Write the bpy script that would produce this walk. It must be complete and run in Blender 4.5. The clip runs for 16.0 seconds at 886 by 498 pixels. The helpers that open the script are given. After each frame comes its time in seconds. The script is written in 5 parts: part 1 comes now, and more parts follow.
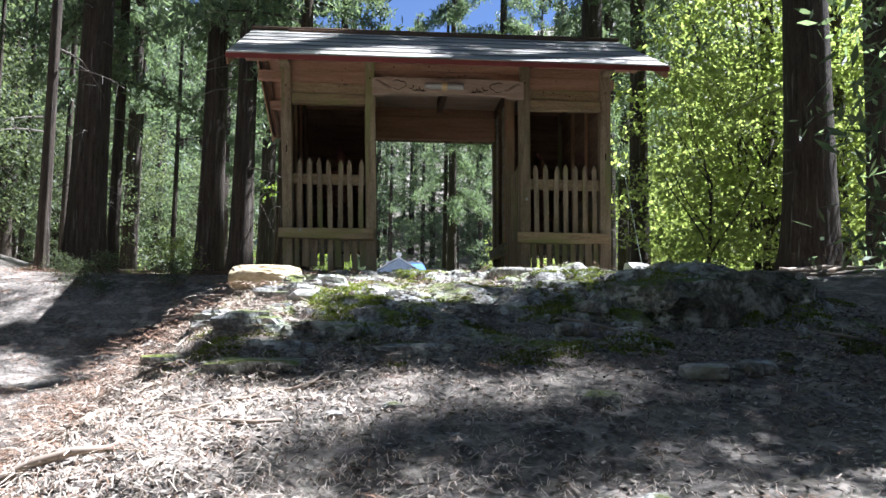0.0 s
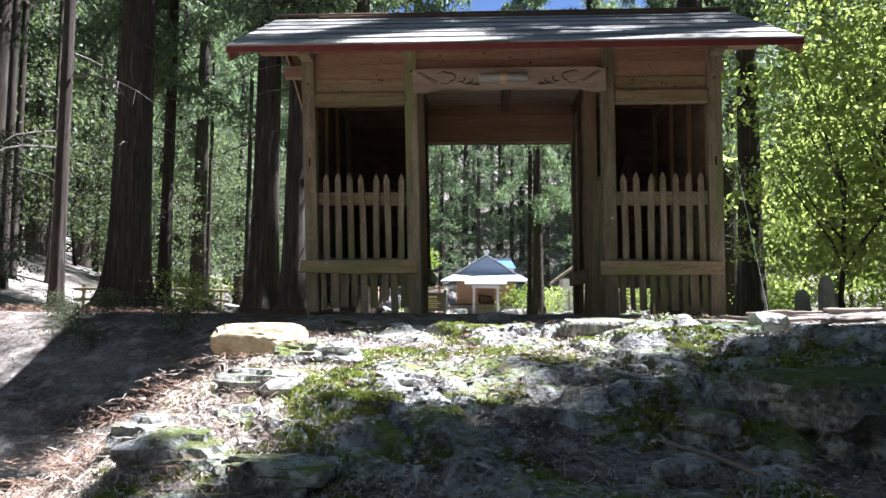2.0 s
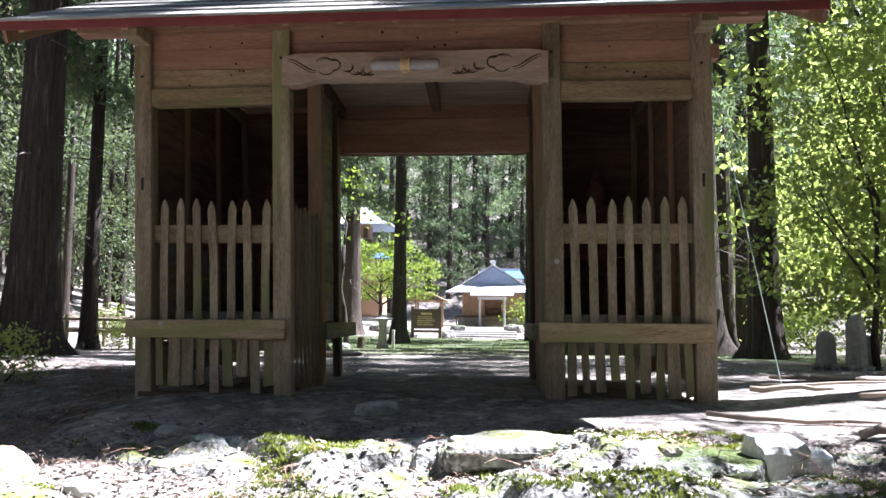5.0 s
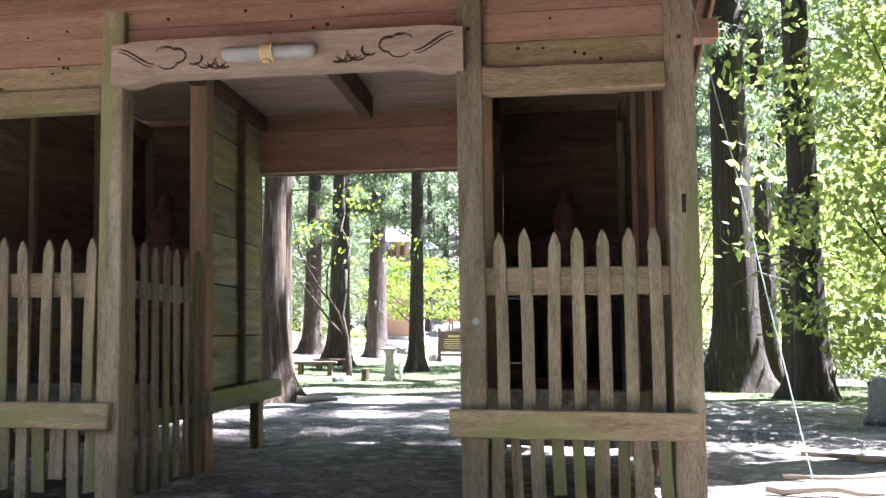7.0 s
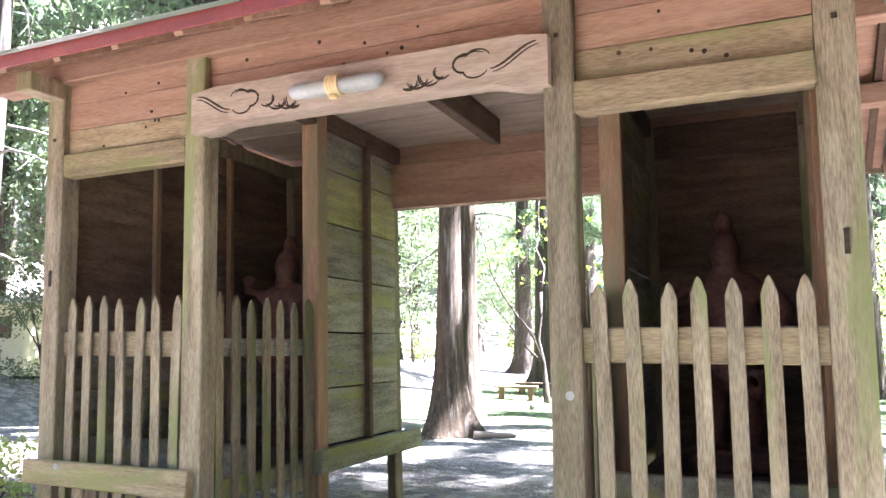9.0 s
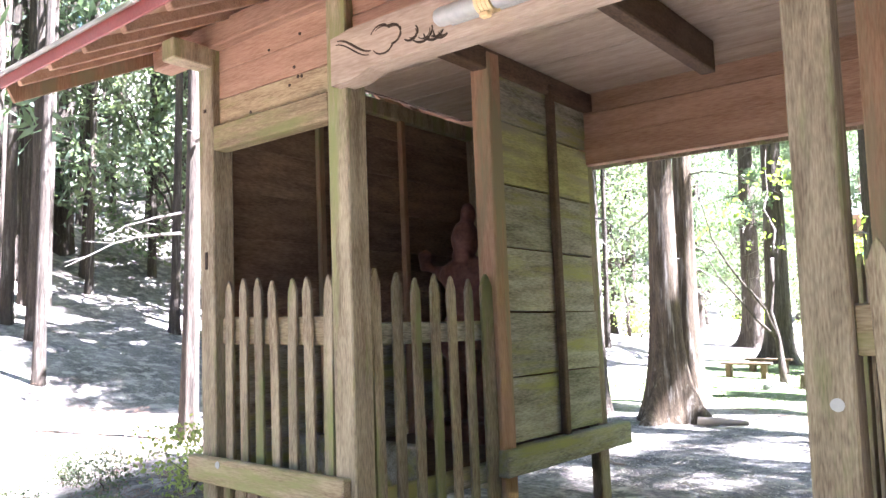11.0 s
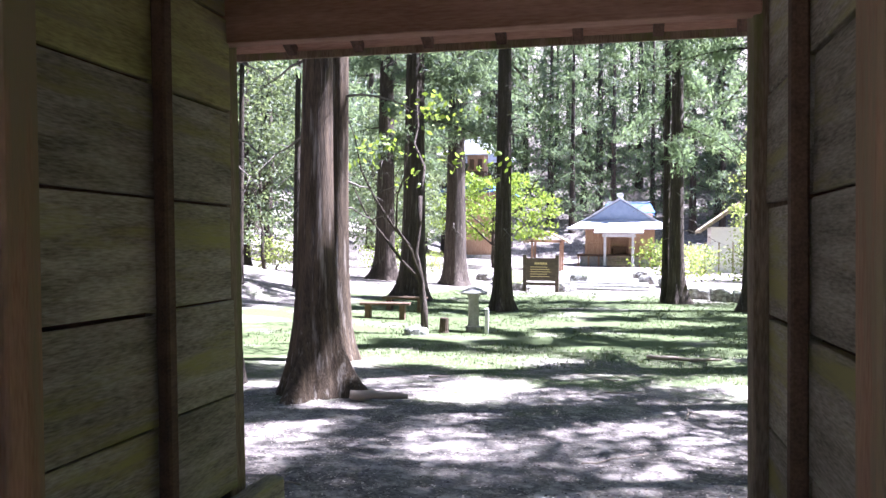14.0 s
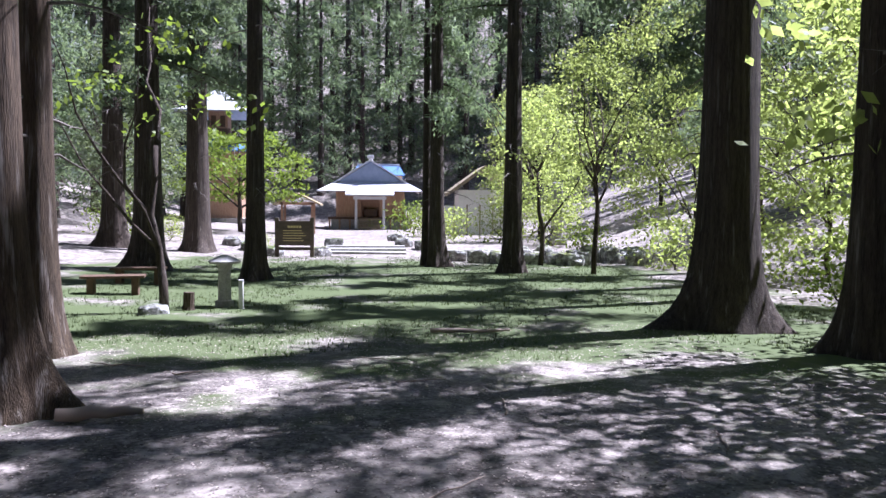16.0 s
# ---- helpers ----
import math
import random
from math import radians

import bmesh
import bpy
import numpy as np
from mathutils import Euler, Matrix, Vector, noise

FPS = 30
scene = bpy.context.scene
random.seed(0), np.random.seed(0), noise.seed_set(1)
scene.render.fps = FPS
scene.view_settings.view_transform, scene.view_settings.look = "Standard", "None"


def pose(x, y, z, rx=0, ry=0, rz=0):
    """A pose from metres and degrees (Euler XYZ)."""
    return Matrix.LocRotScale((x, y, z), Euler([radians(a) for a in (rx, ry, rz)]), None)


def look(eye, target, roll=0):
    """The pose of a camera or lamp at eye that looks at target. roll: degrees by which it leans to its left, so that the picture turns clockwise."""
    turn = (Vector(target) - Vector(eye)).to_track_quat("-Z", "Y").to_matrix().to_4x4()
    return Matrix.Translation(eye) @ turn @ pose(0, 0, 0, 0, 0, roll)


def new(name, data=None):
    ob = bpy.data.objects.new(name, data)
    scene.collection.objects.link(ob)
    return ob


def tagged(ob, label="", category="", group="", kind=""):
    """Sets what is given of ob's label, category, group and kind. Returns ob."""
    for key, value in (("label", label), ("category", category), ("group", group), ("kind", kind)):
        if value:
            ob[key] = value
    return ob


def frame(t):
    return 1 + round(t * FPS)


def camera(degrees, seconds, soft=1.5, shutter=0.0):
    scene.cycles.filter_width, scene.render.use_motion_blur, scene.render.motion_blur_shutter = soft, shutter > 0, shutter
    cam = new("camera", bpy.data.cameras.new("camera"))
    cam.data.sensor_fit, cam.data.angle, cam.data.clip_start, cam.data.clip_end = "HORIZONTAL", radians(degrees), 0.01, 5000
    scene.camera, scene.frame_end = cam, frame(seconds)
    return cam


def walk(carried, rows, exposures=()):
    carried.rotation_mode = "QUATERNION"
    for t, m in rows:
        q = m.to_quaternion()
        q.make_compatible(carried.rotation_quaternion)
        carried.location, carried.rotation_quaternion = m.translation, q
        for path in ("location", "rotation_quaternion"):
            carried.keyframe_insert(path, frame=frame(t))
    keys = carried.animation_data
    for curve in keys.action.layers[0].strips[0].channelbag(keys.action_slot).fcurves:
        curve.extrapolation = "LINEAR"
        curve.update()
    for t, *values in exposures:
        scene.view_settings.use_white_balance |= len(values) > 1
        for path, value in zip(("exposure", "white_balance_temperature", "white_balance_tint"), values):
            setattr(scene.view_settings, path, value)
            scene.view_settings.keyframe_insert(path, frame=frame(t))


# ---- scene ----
cam = camera(59.3, 16.0)
PATH = [
    (0, (-0.526, -9.539, -0.579), (-0.425, -7.551, -0.397), 0.9),
    (0.5, (-0.505, -9.126, -0.455), (-0.431, -7.136, -0.276), 0.9),
    (1, (-0.418, -8.713, -0.325), (-0.4, -6.721, -0.156), 0.7),
    (1.5, (-0.32, -8.183, -0.135), (-0.378, -6.192, 0.02), 0.6),
    (2, (-0.132, -7.592, 0.022), (-0.267, -5.605, 0.182), 0.5),
    (2.5, (0.02, -7.125, 0.178), (-0.163, -5.141, 0.333), 0.7),
    (3, (0.121, -6.757, 0.27), (-0.097, -4.777, 0.424), 0.7),
    (3.5, (0.24, -6.412, 0.303), (0.008, -4.434, 0.467), 0.7),
    (4, (0.307, -6.151, 0.429), (0.089, -4.169, 0.565), 0.6),
    (4.5, (0.422, -5.793, 0.464), (0.242, -3.808, 0.615), 0.6),
    (5, (0.691, -5.388, 0.55), (0.513, -3.404, 0.725), 0.5),
    (7.3, (1.479, -3.674, 0.915), (1.119, -1.72, 1.143), -0.1),
    (7.5, (1.531, -3.622, 0.934), (1.114, -1.681, 1.174), -0.1),
    (8, (1.705, -3.389, 1.047), (1.135, -1.488, 1.292), 0.2),
    (8.5, (1.825, -3.184, 1.099), (1.15, -1.318, 1.349), 0.3),
    (9, (1.851, -3.02, 1.134), (1.012, -1.222, 1.38), 0.2),
    (9.5, (1.782, -2.869, 1.14), (0.751, -1.172, 1.379), -0.1),
    (10, (1.731, -2.723, 1.12), (0.513, -1.153, 1.347), -0.5),
    (10.2, (1.724, -2.636, 1.16), (0.429, -1.126, 1.366), -0.5),
    (12.3, (1.044, -1.599, 1.182), (-0.172, -0.016, 1.293), -1.4),
    (12.5, (0.957, -1.486, 1.191), (-0.185, 0.154, 1.257), -0.3),
    (13, (0.732, -1.12, 1.34), (-0.207, 0.645, 1.34), 0.4),
    (13.5, (0.616, -0.724, 1.423), (-0.106, 1.141, 1.404), 0.8),
    (14, (0.479, -0.4, 1.446), (-0.009, 1.539, 1.431), 0.6),
    (14.5, (0.3, -0.02, 1.448), (0.081, 1.968, 1.439), 1.0),
    (15, (0.13, 0.267, 1.467), (0.108, 2.266, 1.434), 0.8),
    (15.5, (0.034, 0.677, 1.471), (0.132, 2.673, 1.389), 1.1),
    (16, (0, 1.272, 1.393), (0.154, 3.263, 1.29), 0.5),
]
walk(cam, [(t, look(eye, target, roll)) for t, eye, target, roll in PATH],
     [(0, 2.3, 5600, 13), (5.0, 2.6, 5600, 20), (7.3, 4.1, 5450, 22), (9.0, 5.0, 5400, 21), (10.2, 5.05, 5450, 22), (12.5, 4.95, 5550, 24),
      (13.0, 4.6, 5400, 26), (13.5, 3.8, 5400, 28), (14.0, 3.15, 5400, 30), (15.0, 2.4, 5400, 30), (16.0, 1.85, 5350, 30)])

# ---- world, sun, exposure ----
SUN_EL, SUN_AZ = 60.0, 68.0      # azimuth clockwise from +y
world = bpy.data.worlds.new("World")
scene.world = world
world.use_nodes = True
wn = world.node_tree.nodes
sky = wn.new("ShaderNodeTexSky")
sky.sky_type = "NISHITA"
sky.sun_disc = False
sky.altitude = 900.0
sky.air_density = 0.5
sky.dust_density = 0.4
sky.sun_elevation = radians(SUN_EL)
sky.sun_rotation = radians(SUN_AZ)
wn["Background"].inputs[1].default_value = 0.05
world.node_tree.links.new(sky.outputs[0], wn["Background"].inputs[0])
sun = new("sun", bpy.data.lights.new("sun", "SUN"))
sun.data.energy = 5.0
sun.data.angle = radians(0.5)
sun.data.color = (1.0, 0.97, 0.92)
sdir = Vector((math.sin(radians(SUN_AZ)) * math.cos(radians(SUN_EL)), math.cos(radians(SUN_AZ)) * math.cos(radians(SUN_EL)), math.sin(radians(SUN_EL))))
sun.matrix_world = look(sdir * 60, (0, 0, 0))


# ---- materials ----
def mat(name, c1, c2, scale=4.0, rough=0.8, bump=0.3, stretch=(1, 1, 1), fine=40.0, vary=0.0, third=None, third_at=0.6, third_scale=1.5, spec=0.3, dist=0.02, trans=0.0, island=False):
    """Two-tone noise at two scales with a third patchy tone (moss, stain) and fine relief."""
    m = bpy.data.materials.new(name)
    m.use_nodes = True
    nt = m.node_tree
    n, l = nt.nodes, nt.links
    b = n["Principled BSDF"]
    b.inputs["Roughness"].default_value = rough
    b.inputs["Specular IOR Level"].default_value = spec
    tc = n.new("ShaderNodeTexCoord")
    mp = n.new("ShaderNodeMapping")
    mp.inputs["Scale"].default_value = stretch
    l.new(tc.outputs["Object"], mp.inputs[0])
    info = n.new("ShaderNodeObjectInfo")
    add = n.new("ShaderNodeVectorMath")
    add.operation = "MULTIPLY_ADD"
    add.inputs[1].default_value = (17.0, 9.0, 13.0)
    l.new(info.outputs["Random"], add.inputs[0])
    l.new(mp.outputs[0], add.inputs[2])
    n1 = n.new("ShaderNodeTexNoise")
    n1.inputs["Scale"].default_value = scale
    n1.inputs["Detail"].default_value = 6
    n2 = n.new("ShaderNodeTexNoise")
    n2.inputs["Scale"].default_value = fine
    n2.inputs["Detail"].default_value = 4
    for q in (n1, n2):
        l.new(add.outputs[0], q.inputs["Vector"])
    mixf = n.new("ShaderNodeMath")
    mixf.operation = "MULTIPLY_ADD"
    mixf.inputs[1].default_value = 0.5
    l.new(n2.outputs[0], mixf.inputs[0])
    hb = n.new("ShaderNodeMath")
    hb.operation = "MULTIPLY"
    hb.inputs[1].default_value = 0.5
    l.new(n1.outputs[0], hb.inputs[0])
    l.new(hb.outputs[0], mixf.inputs[2])
    ramp = n.new("ShaderNodeValToRGB")
    ramp.color_ramp.elements[0].position, ramp.color_ramp.elements[1].position = 0.36, 0.64
    ramp.color_ramp.elements[0].color = (*c1, 1)
    ramp.color_ramp.elements[1].color = (*c2, 1)
    if island:
        gi = n.new("ShaderNodeNewGeometry")
        ramp.color_ramp.elements[0].position, ramp.color_ramp.elements[1].position = 0.1, 0.95
        l.new(gi.outputs["Random Per Island"], ramp.inputs[0])
    else:
        l.new(mixf.outputs[0], ramp.inputs[0])
    col = ramp.outputs[0]
    if third:
        n3 = n.new("ShaderNodeTexNoise")
        n3.inputs["Scale"].default_value = third_scale
        n3.inputs["Detail"].default_value = 8
        n3.inputs["Roughness"].default_value = 0.65
        l.new(tc.outputs["Object"] if stretch == (1, 1, 1) else add.outputs[0], n3.inputs["Vector"])
        r3 = n.new("ShaderNodeMapRange")
        r3.inputs[1].default_value, r3.inputs[2].default_value = third_at - 0.06, third_at + 0.06
        l.new(n3.outputs[0], r3.inputs[0])
        mx = n.new("ShaderNodeMix")
        mx.data_type = "RGBA"
        l.new(r3.outputs[0], mx.inputs[0])
        l.new(col, mx.inputs[6])
        mx.inputs[7].default_value = (*third, 1)
        col = mx.outputs[2]
    if vary:
        hs = n.new("ShaderNodeHueSaturation")
        mr = n.new("ShaderNodeMapRange")
        mr.inputs[3].default_value, mr.inputs[4].default_value = 1 - vary, 1 + vary
        l.new(info.outputs["Random"], mr.inputs[0])
        l.new(mr.outputs[0], hs.inputs["Value"])
        l.new(col, hs.inputs["Color"])
        col = hs.outputs[0]
    l.new(col, b.inputs["Base Color"])
    if bump:
        bp = n.new("ShaderNodeBump")
        bp.inputs["Strength"].default_value = bump
        bp.inputs["Distance"].default_value = dist
        l.new(mixf.outputs[0], bp.inputs["Height"])
        l.new(bp.outputs[0], b.inputs["Normal"])
    if trans:
        tr = n.new("ShaderNodeBsdfTranslucent")
        sc = n.new("ShaderNodeMix")
        sc.data_type = "RGBA"
        sc.blend_type = "MULTIPLY"
        sc.inputs[0].default_value = 1.0
        sc.inputs[7].default_value = (1.35, 1.4, 0.85, 1)
        l.new(col, sc.inputs[6])
        l.new(sc.outputs[2], tr.inputs["Color"])
        ms = n.new("ShaderNodeMixShader")
        ms.inputs[0].default_value = trans
        l.new(b.outputs[0], ms.inputs[1])
        l.new(tr.outputs[0], ms.inputs[2])
        l.new(ms.outputs[0], n["Material Output"].inputs[0])
    return m


def mossy(name, c1, c2, moss, amount=0.5, scale=6.0, up=0.25):
    """Stone with lichen blotches and moss on the faces that look up."""
    m = mat(name, c1, c2, scale, 0.9, 1.0, fine=32, third=(0.5, 0.51, 0.48), third_at=0.55, third_scale=6.0, dist=0.05)
    n, l = m.node_tree.nodes, m.node_tree.links
    b = n["Principled BSDF"]
    col = b.inputs["Base Color"].links[0].from_socket
    geo = n.new("ShaderNodeNewGeometry")
    sep = n.new("ShaderNodeSeparateXYZ")
    l.new(geo.outputs["Normal"], sep.inputs[0])
    nz = n.new("ShaderNodeTexNoise")
    nz.inputs["Scale"].default_value = 2.2
    nz.inputs["Detail"].default_value = 8
    nz.inputs["Roughness"].default_value = 0.7
    l.new(geo.outputs["Position"], nz.inputs["Vector"])
    a = n.new("ShaderNodeMath")
    a.operation = "MULTIPLY_ADD"
    a.inputs[1].default_value = up
    l.new(sep.outputs[2], a.inputs[0])
    l.new(nz.outputs[0], a.inputs[2])
    r = n.new("ShaderNodeMapRange")
    r.inputs[1].default_value, r.inputs[2].default_value = 1.0 - amount * 0.5 - 0.07, 1.0 - amount * 0.5 + 0.07
    l.new(a.outputs[0], r.inputs[0])
    mx = n.new("ShaderNodeMix")
    mx.data_type = "RGBA"
    l.new(r.outputs[0], mx.inputs[0])
    l.new(col, mx.inputs[6])
    mx.inputs[7].default_value = (*moss, 1)
    l.new(mx.outputs[2], b.inputs["Base Color"])
    return m


WOOD_GREY = mat("weathered_wood", (0.15, 0.11, 0.07), (0.40, 0.33, 0.225), 3.0, 0.85, 0.35, (6, 6, 0.8), 30, 0.22, third=(0.21, 0.22, 0.09), third_at=0.57, third_scale=1.0, dist=0.004)
WOOD_FLAT = mat("weathered_boards", (0.19, 0.13, 0.075), (0.42, 0.33, 0.20), 3.0, 0.85, 0.35, (0.8, 6, 6), 30, 0.22, third=(0.24, 0.24, 0.09), third_at=0.57, third_scale=0.9, dist=0.004)
WOOD_SIDE = mat("mossy_side_boards", (0.14, 0.128, 0.09), (0.43, 0.405, 0.32), 3.0, 0.85, 0.35, (6, 0.8, 6), 30, 0.22, third=(0.32, 0.31, 0.11), third_at=0.57, third_scale=0.9, dist=0.004)
WOOD_RED = mat("reddish_cedar", (0.27, 0.15, 0.095), (0.44, 0.275, 0.19), 2.5, 0.8, 0.3, (0.7, 6, 6), 24, 0.15, dist=0.004)
WOOD_REDV = mat("reddish_cedar_upright", (0.26, 0.14, 0.08), (0.42, 0.26, 0.16), 2.5, 0.8, 0.3, (6, 6, 0.7), 24, 0.15, third=(0.26, 0.22, 0.13), third_at=0.52, third_scale=0.8, dist=0.004)
WOOD_PALE = mat("pale_ceiling_boards", (0.34, 0.25, 0.19), (0.52, 0.41, 0.33), 2.5, 0.8, 0.25, (0.7, 6, 6), 24, 0.12, dist=0.004)
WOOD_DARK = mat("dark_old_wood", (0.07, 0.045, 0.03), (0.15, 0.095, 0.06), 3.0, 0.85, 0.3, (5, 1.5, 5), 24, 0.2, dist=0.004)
WOOD_ALGAE = mat("algae_stained_boards", (0.22, 0.205, 0.08), (0.45, 0.43, 0.18), 3.0, 0.85, 0.35, (6, 0.8, 6), 30, 0.1, third=(0.27, 0.25, 0.17), third_at=0.56, third_scale=0.9, dist=0.004)
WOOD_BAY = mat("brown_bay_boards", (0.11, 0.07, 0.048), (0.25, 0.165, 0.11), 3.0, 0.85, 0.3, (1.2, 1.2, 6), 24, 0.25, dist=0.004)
CARVE = mat("carved_groove", (0.03, 0.02, 0.015), (0.07, 0.045, 0.03), 20, 0.9, 0.2)
RED_METAL = mat("red_painted_metal", (0.19, 0.04, 0.035), (0.26, 0.06, 0.05), 5, 0.5, 0.1, fine=60, third=(0.16, 0.05, 0.035), third_at=0.66)
ROOF = mat("grey_roof_boards", (0.20, 0.19, 0.175), (0.36, 0.34, 0.31), 3, 0.75, 0.35, (0.5, 5, 5), 26, 0.16, third=(0.13, 0.14, 0.10), third_at=0.6, dist=0.006)
LAMP_GREY = mat("grey_enamel", (0.36, 0.36, 0.36), (0.46, 0.45, 0.44), 8, 0.4, 0.05)
LAMP_CREAM = mat("aged_plastic", (0.62, 0.45, 0.22), (0.72, 0.56, 0.32), 8, 0.5, 0.05)
STATUE = mat("red_lacquered_wood", (0.08, 0.032, 0.025), (0.19, 0.085, 0.06), 9, 0.6, 0.3, third=(0.2, 0.13, 0.11), third_at=0.66, third_scale=9)
ROCK = mossy("mossy_rock", (0.05, 0.047, 0.043), (0.34, 0.325, 0.30), (0.14, 0.165, 0.035), 0.5)
ROCK_MOSS = mossy("very_mossy_rock", (0.05, 0.05, 0.045), (0.24, 0.24, 0.215), (0.075, 0.10, 0.026), 0.62)
STONE_TAN = mat("tan_flat_stone", (0.36, 0.28, 0.16), (0.56, 0.47, 0.32), 5, 0.85, 0.5, fine=30, third=(0.28, 0.2, 0.11), third_at=0.6, third_scale=4, dist=0.02)
STONE_PALE = mat("pale_quartz_stone", (0.55, 0.54, 0.5), (0.8, 0.79, 0.76), 6, 0.85, 0.5, dist=0.02)
STONE_GREY = mat("grey_cut_stone", (0.26, 0.25, 0.23), (0.42, 0.41, 0.38), 9, 0.9, 0.3, third=(0.18, 0.2, 0.14), third_at=0.6)
BARK = mat("cedar_bark", (0.018, 0.014, 0.011), (0.085, 0.066, 0.05), 3.0, 0.95, 1.0, (7, 7, 0.5), 22, 0.15, third=(0.15, 0.135, 0.115), third_at=0.63, third_scale=2.2, dist=0.03)
DEAD = mat("grey_dead_wood", (0.07, 0.06, 0.05), (0.2, 0.18, 0.155), 6, 0.9, 0)
BARK_RED = mat("reddish_bark", (0.026, 0.019, 0.012), (0.12, 0.086, 0.055), 3.0, 0.95, 1.0, (7, 7, 0.5), 22, 0.12, third=(0.25, 0.22, 0.185), third_at=0.62, third_scale=2.2, dist=0.03)
NEEDLES = mat("cedar_needles", (0.07, 0.1, 0.066), (0.16, 0.2, 0.145), 1.2, 0.5, 0, fine=6, vary=0.25, trans=0.58)
LEAVES = mat("broad_leaves", (0.16, 0.19, 0.07), (0.33, 0.38, 0.155), 1.5, 0.5, 0, fine=6, vary=0.25, trans=0.68)
LEAVES_DULL = mat("grey_green_leaves", (0.06, 0.078, 0.045), (0.14, 0.165, 0.105), 1.5, 0.5, 0, fine=6, vary=0.25, trans=0.5)
MAPLE = mat("maple_leaves", (0.12, 0.17, 0.03), (0.23, 0.30, 0.06), 1.5, 0.55, 0, fine=6, vary=0.15, trans=0.5)
LITTER = mat("dry_litter", (0.07, 0.055, 0.042), (0.5, 0.44, 0.37), 2, 0.85, 0, fine=9, island=True)
GRASS = mat("grass", (0.045, 0.06, 0.024), (0.10, 0.125, 0.055), 0.6, 0.7, 0, fine=4, trans=0.3)
WHITE = mat("white_plaster", (0.66, 0.65, 0.62), (0.78, 0.77, 0.74), 3, 0.85, 0.1)
BLUE_ROOF = mat("blue_painted_roof", (0.07, 0.15, 0.32), (0.10, 0.2, 0.4), 3, 0.45, 0.1, vary=0.05)
SLATE = mat("pale_metal_roof", (0.42, 0.43, 0.45), (0.56, 0.57, 0.58), 3, 0.45, 0.1)
GABLE_BLUE = mat("blue_grey_gable", (0.20, 0.25, 0.34), (0.27, 0.32, 0.42), 4, 0.7, 0.1)
TEMPLE_WOOD = mat("orange_wood", (0.30, 0.18, 0.11), (0.46, 0.30, 0.19), 3, 0.75, 0.2, (5, 5, 0.8), 24, 0.1)
SIGN_WOOD = mat("dark_sign_wood", (0.06, 0.05, 0.035), (0.11, 0.09, 0.06), 3, 0.8, 0.2, (0.8, 5, 5))
YELLOW = mat("faded_yellow_letters", (0.5, 0.42, 0.18), (0.6, 0.5, 0.22), 9, 0.7, 0)
CORD = mat("pale_cord", (0.4, 0.5, 0.48), (0.5, 0.6, 0.56), 20, 0.6, 0)


# ---- building helpers ----
def mesh_of(bm, name, material, smooth=False):
    me = bpy.data.meshes.new(name)
    bm.to_mesh(me)
    bm.free()
    me.materials.append(material)
    if smooth:
        me.polygons.foreach_set("use_smooth", [True] * len(me.polygons))
    return me


def part(name, bm, material, parent=None, label="", smooth=False):
    ob = new(name, mesh_of(bm, name, material, smooth))
    ob.parent = parent
    if label:
        ob["label"] = label
    return ob


def thing(name, label, category, group="", at=(0, 0, 0), kind=""):
    e = new(name)
    e.empty_display_size = 0.2
    e.location = at
    return tagged(e, label, category, group, kind)


def raw(name, verts, faces, material, parent=None, smooth=False):
    me = bpy.data.meshes.new(name)
    me.from_pydata(verts, [], faces)
    me.materials.append(material)
    if smooth:
        me.polygons.foreach_set("use_smooth", [True] * len(me.polygons))
    ob = new(name, me)
    ob.parent = parent
    return ob


def box(x0, x1, y0, y1, z0, z1, bevel=0.006, bm=None, rough=0.0):
    own = bm or bmesh.new()
    t = bmesh.new()
    bmesh.ops.create_cube(t, size=1)
    for v in t.verts:
        v.co = Vector(((x0 + x1) / 2 + v.co.x * (x1 - x0), (y0 + y1) / 2 + v.co.y * (y1 - y0), (z0 + z1) / 2 + v.co.z * (z1 - z0)))
        if rough:
            v.co += Vector([random.uniform(-rough, rough) for _ in range(3)])
    if bevel:
        bmesh.ops.bevel(t, geom=t.edges[:], offset=min(bevel, 0.3 * min(x1 - x0, y1 - y0, z1 - z0)), segments=1, affect="EDGES")
    tmp = bpy.data.meshes.new("tmp")
    t.to_mesh(tmp)
    t.free()
    own.from_mesh(tmp)
    bpy.data.meshes.remove(tmp)
    return own


def tube(points, radii, sides=8, bm=None, cap=True):
    """A tube along points."""
    own = bm or bmesh.new()
    rings = []
    pts = [Vector(p) for p in points]
    for i, p in enumerate(pts):
        d = (pts[min(i + 1, len(pts) - 1)] - pts[max(i - 1, 0)]).normalized()
        a = d.orthogonal().normalized() if abs(d.z) < 0.99 else Vector((1, 0, 0))
        a = (a - d * a.dot(d)).normalized()
        c = d.cross(a)
        r = radii[i] if hasattr(radii, "__len__") else radii
        rings.append([own.verts.new(p + (a * math.cos(2 * math.pi * k / sides) + c * math.sin(2 * math.pi * k / sides)) * r) for k in range(sides)])
    for a, c in zip(rings, rings[1:]):
        for k in range(sides):
            own.faces.new((a[k], a[(k + 1) % sides], c[(k + 1) % sides], c[k]))
    if cap:
        own.faces.new(rings[0][::-1])
        own.faces.new(rings[-1])
    return own


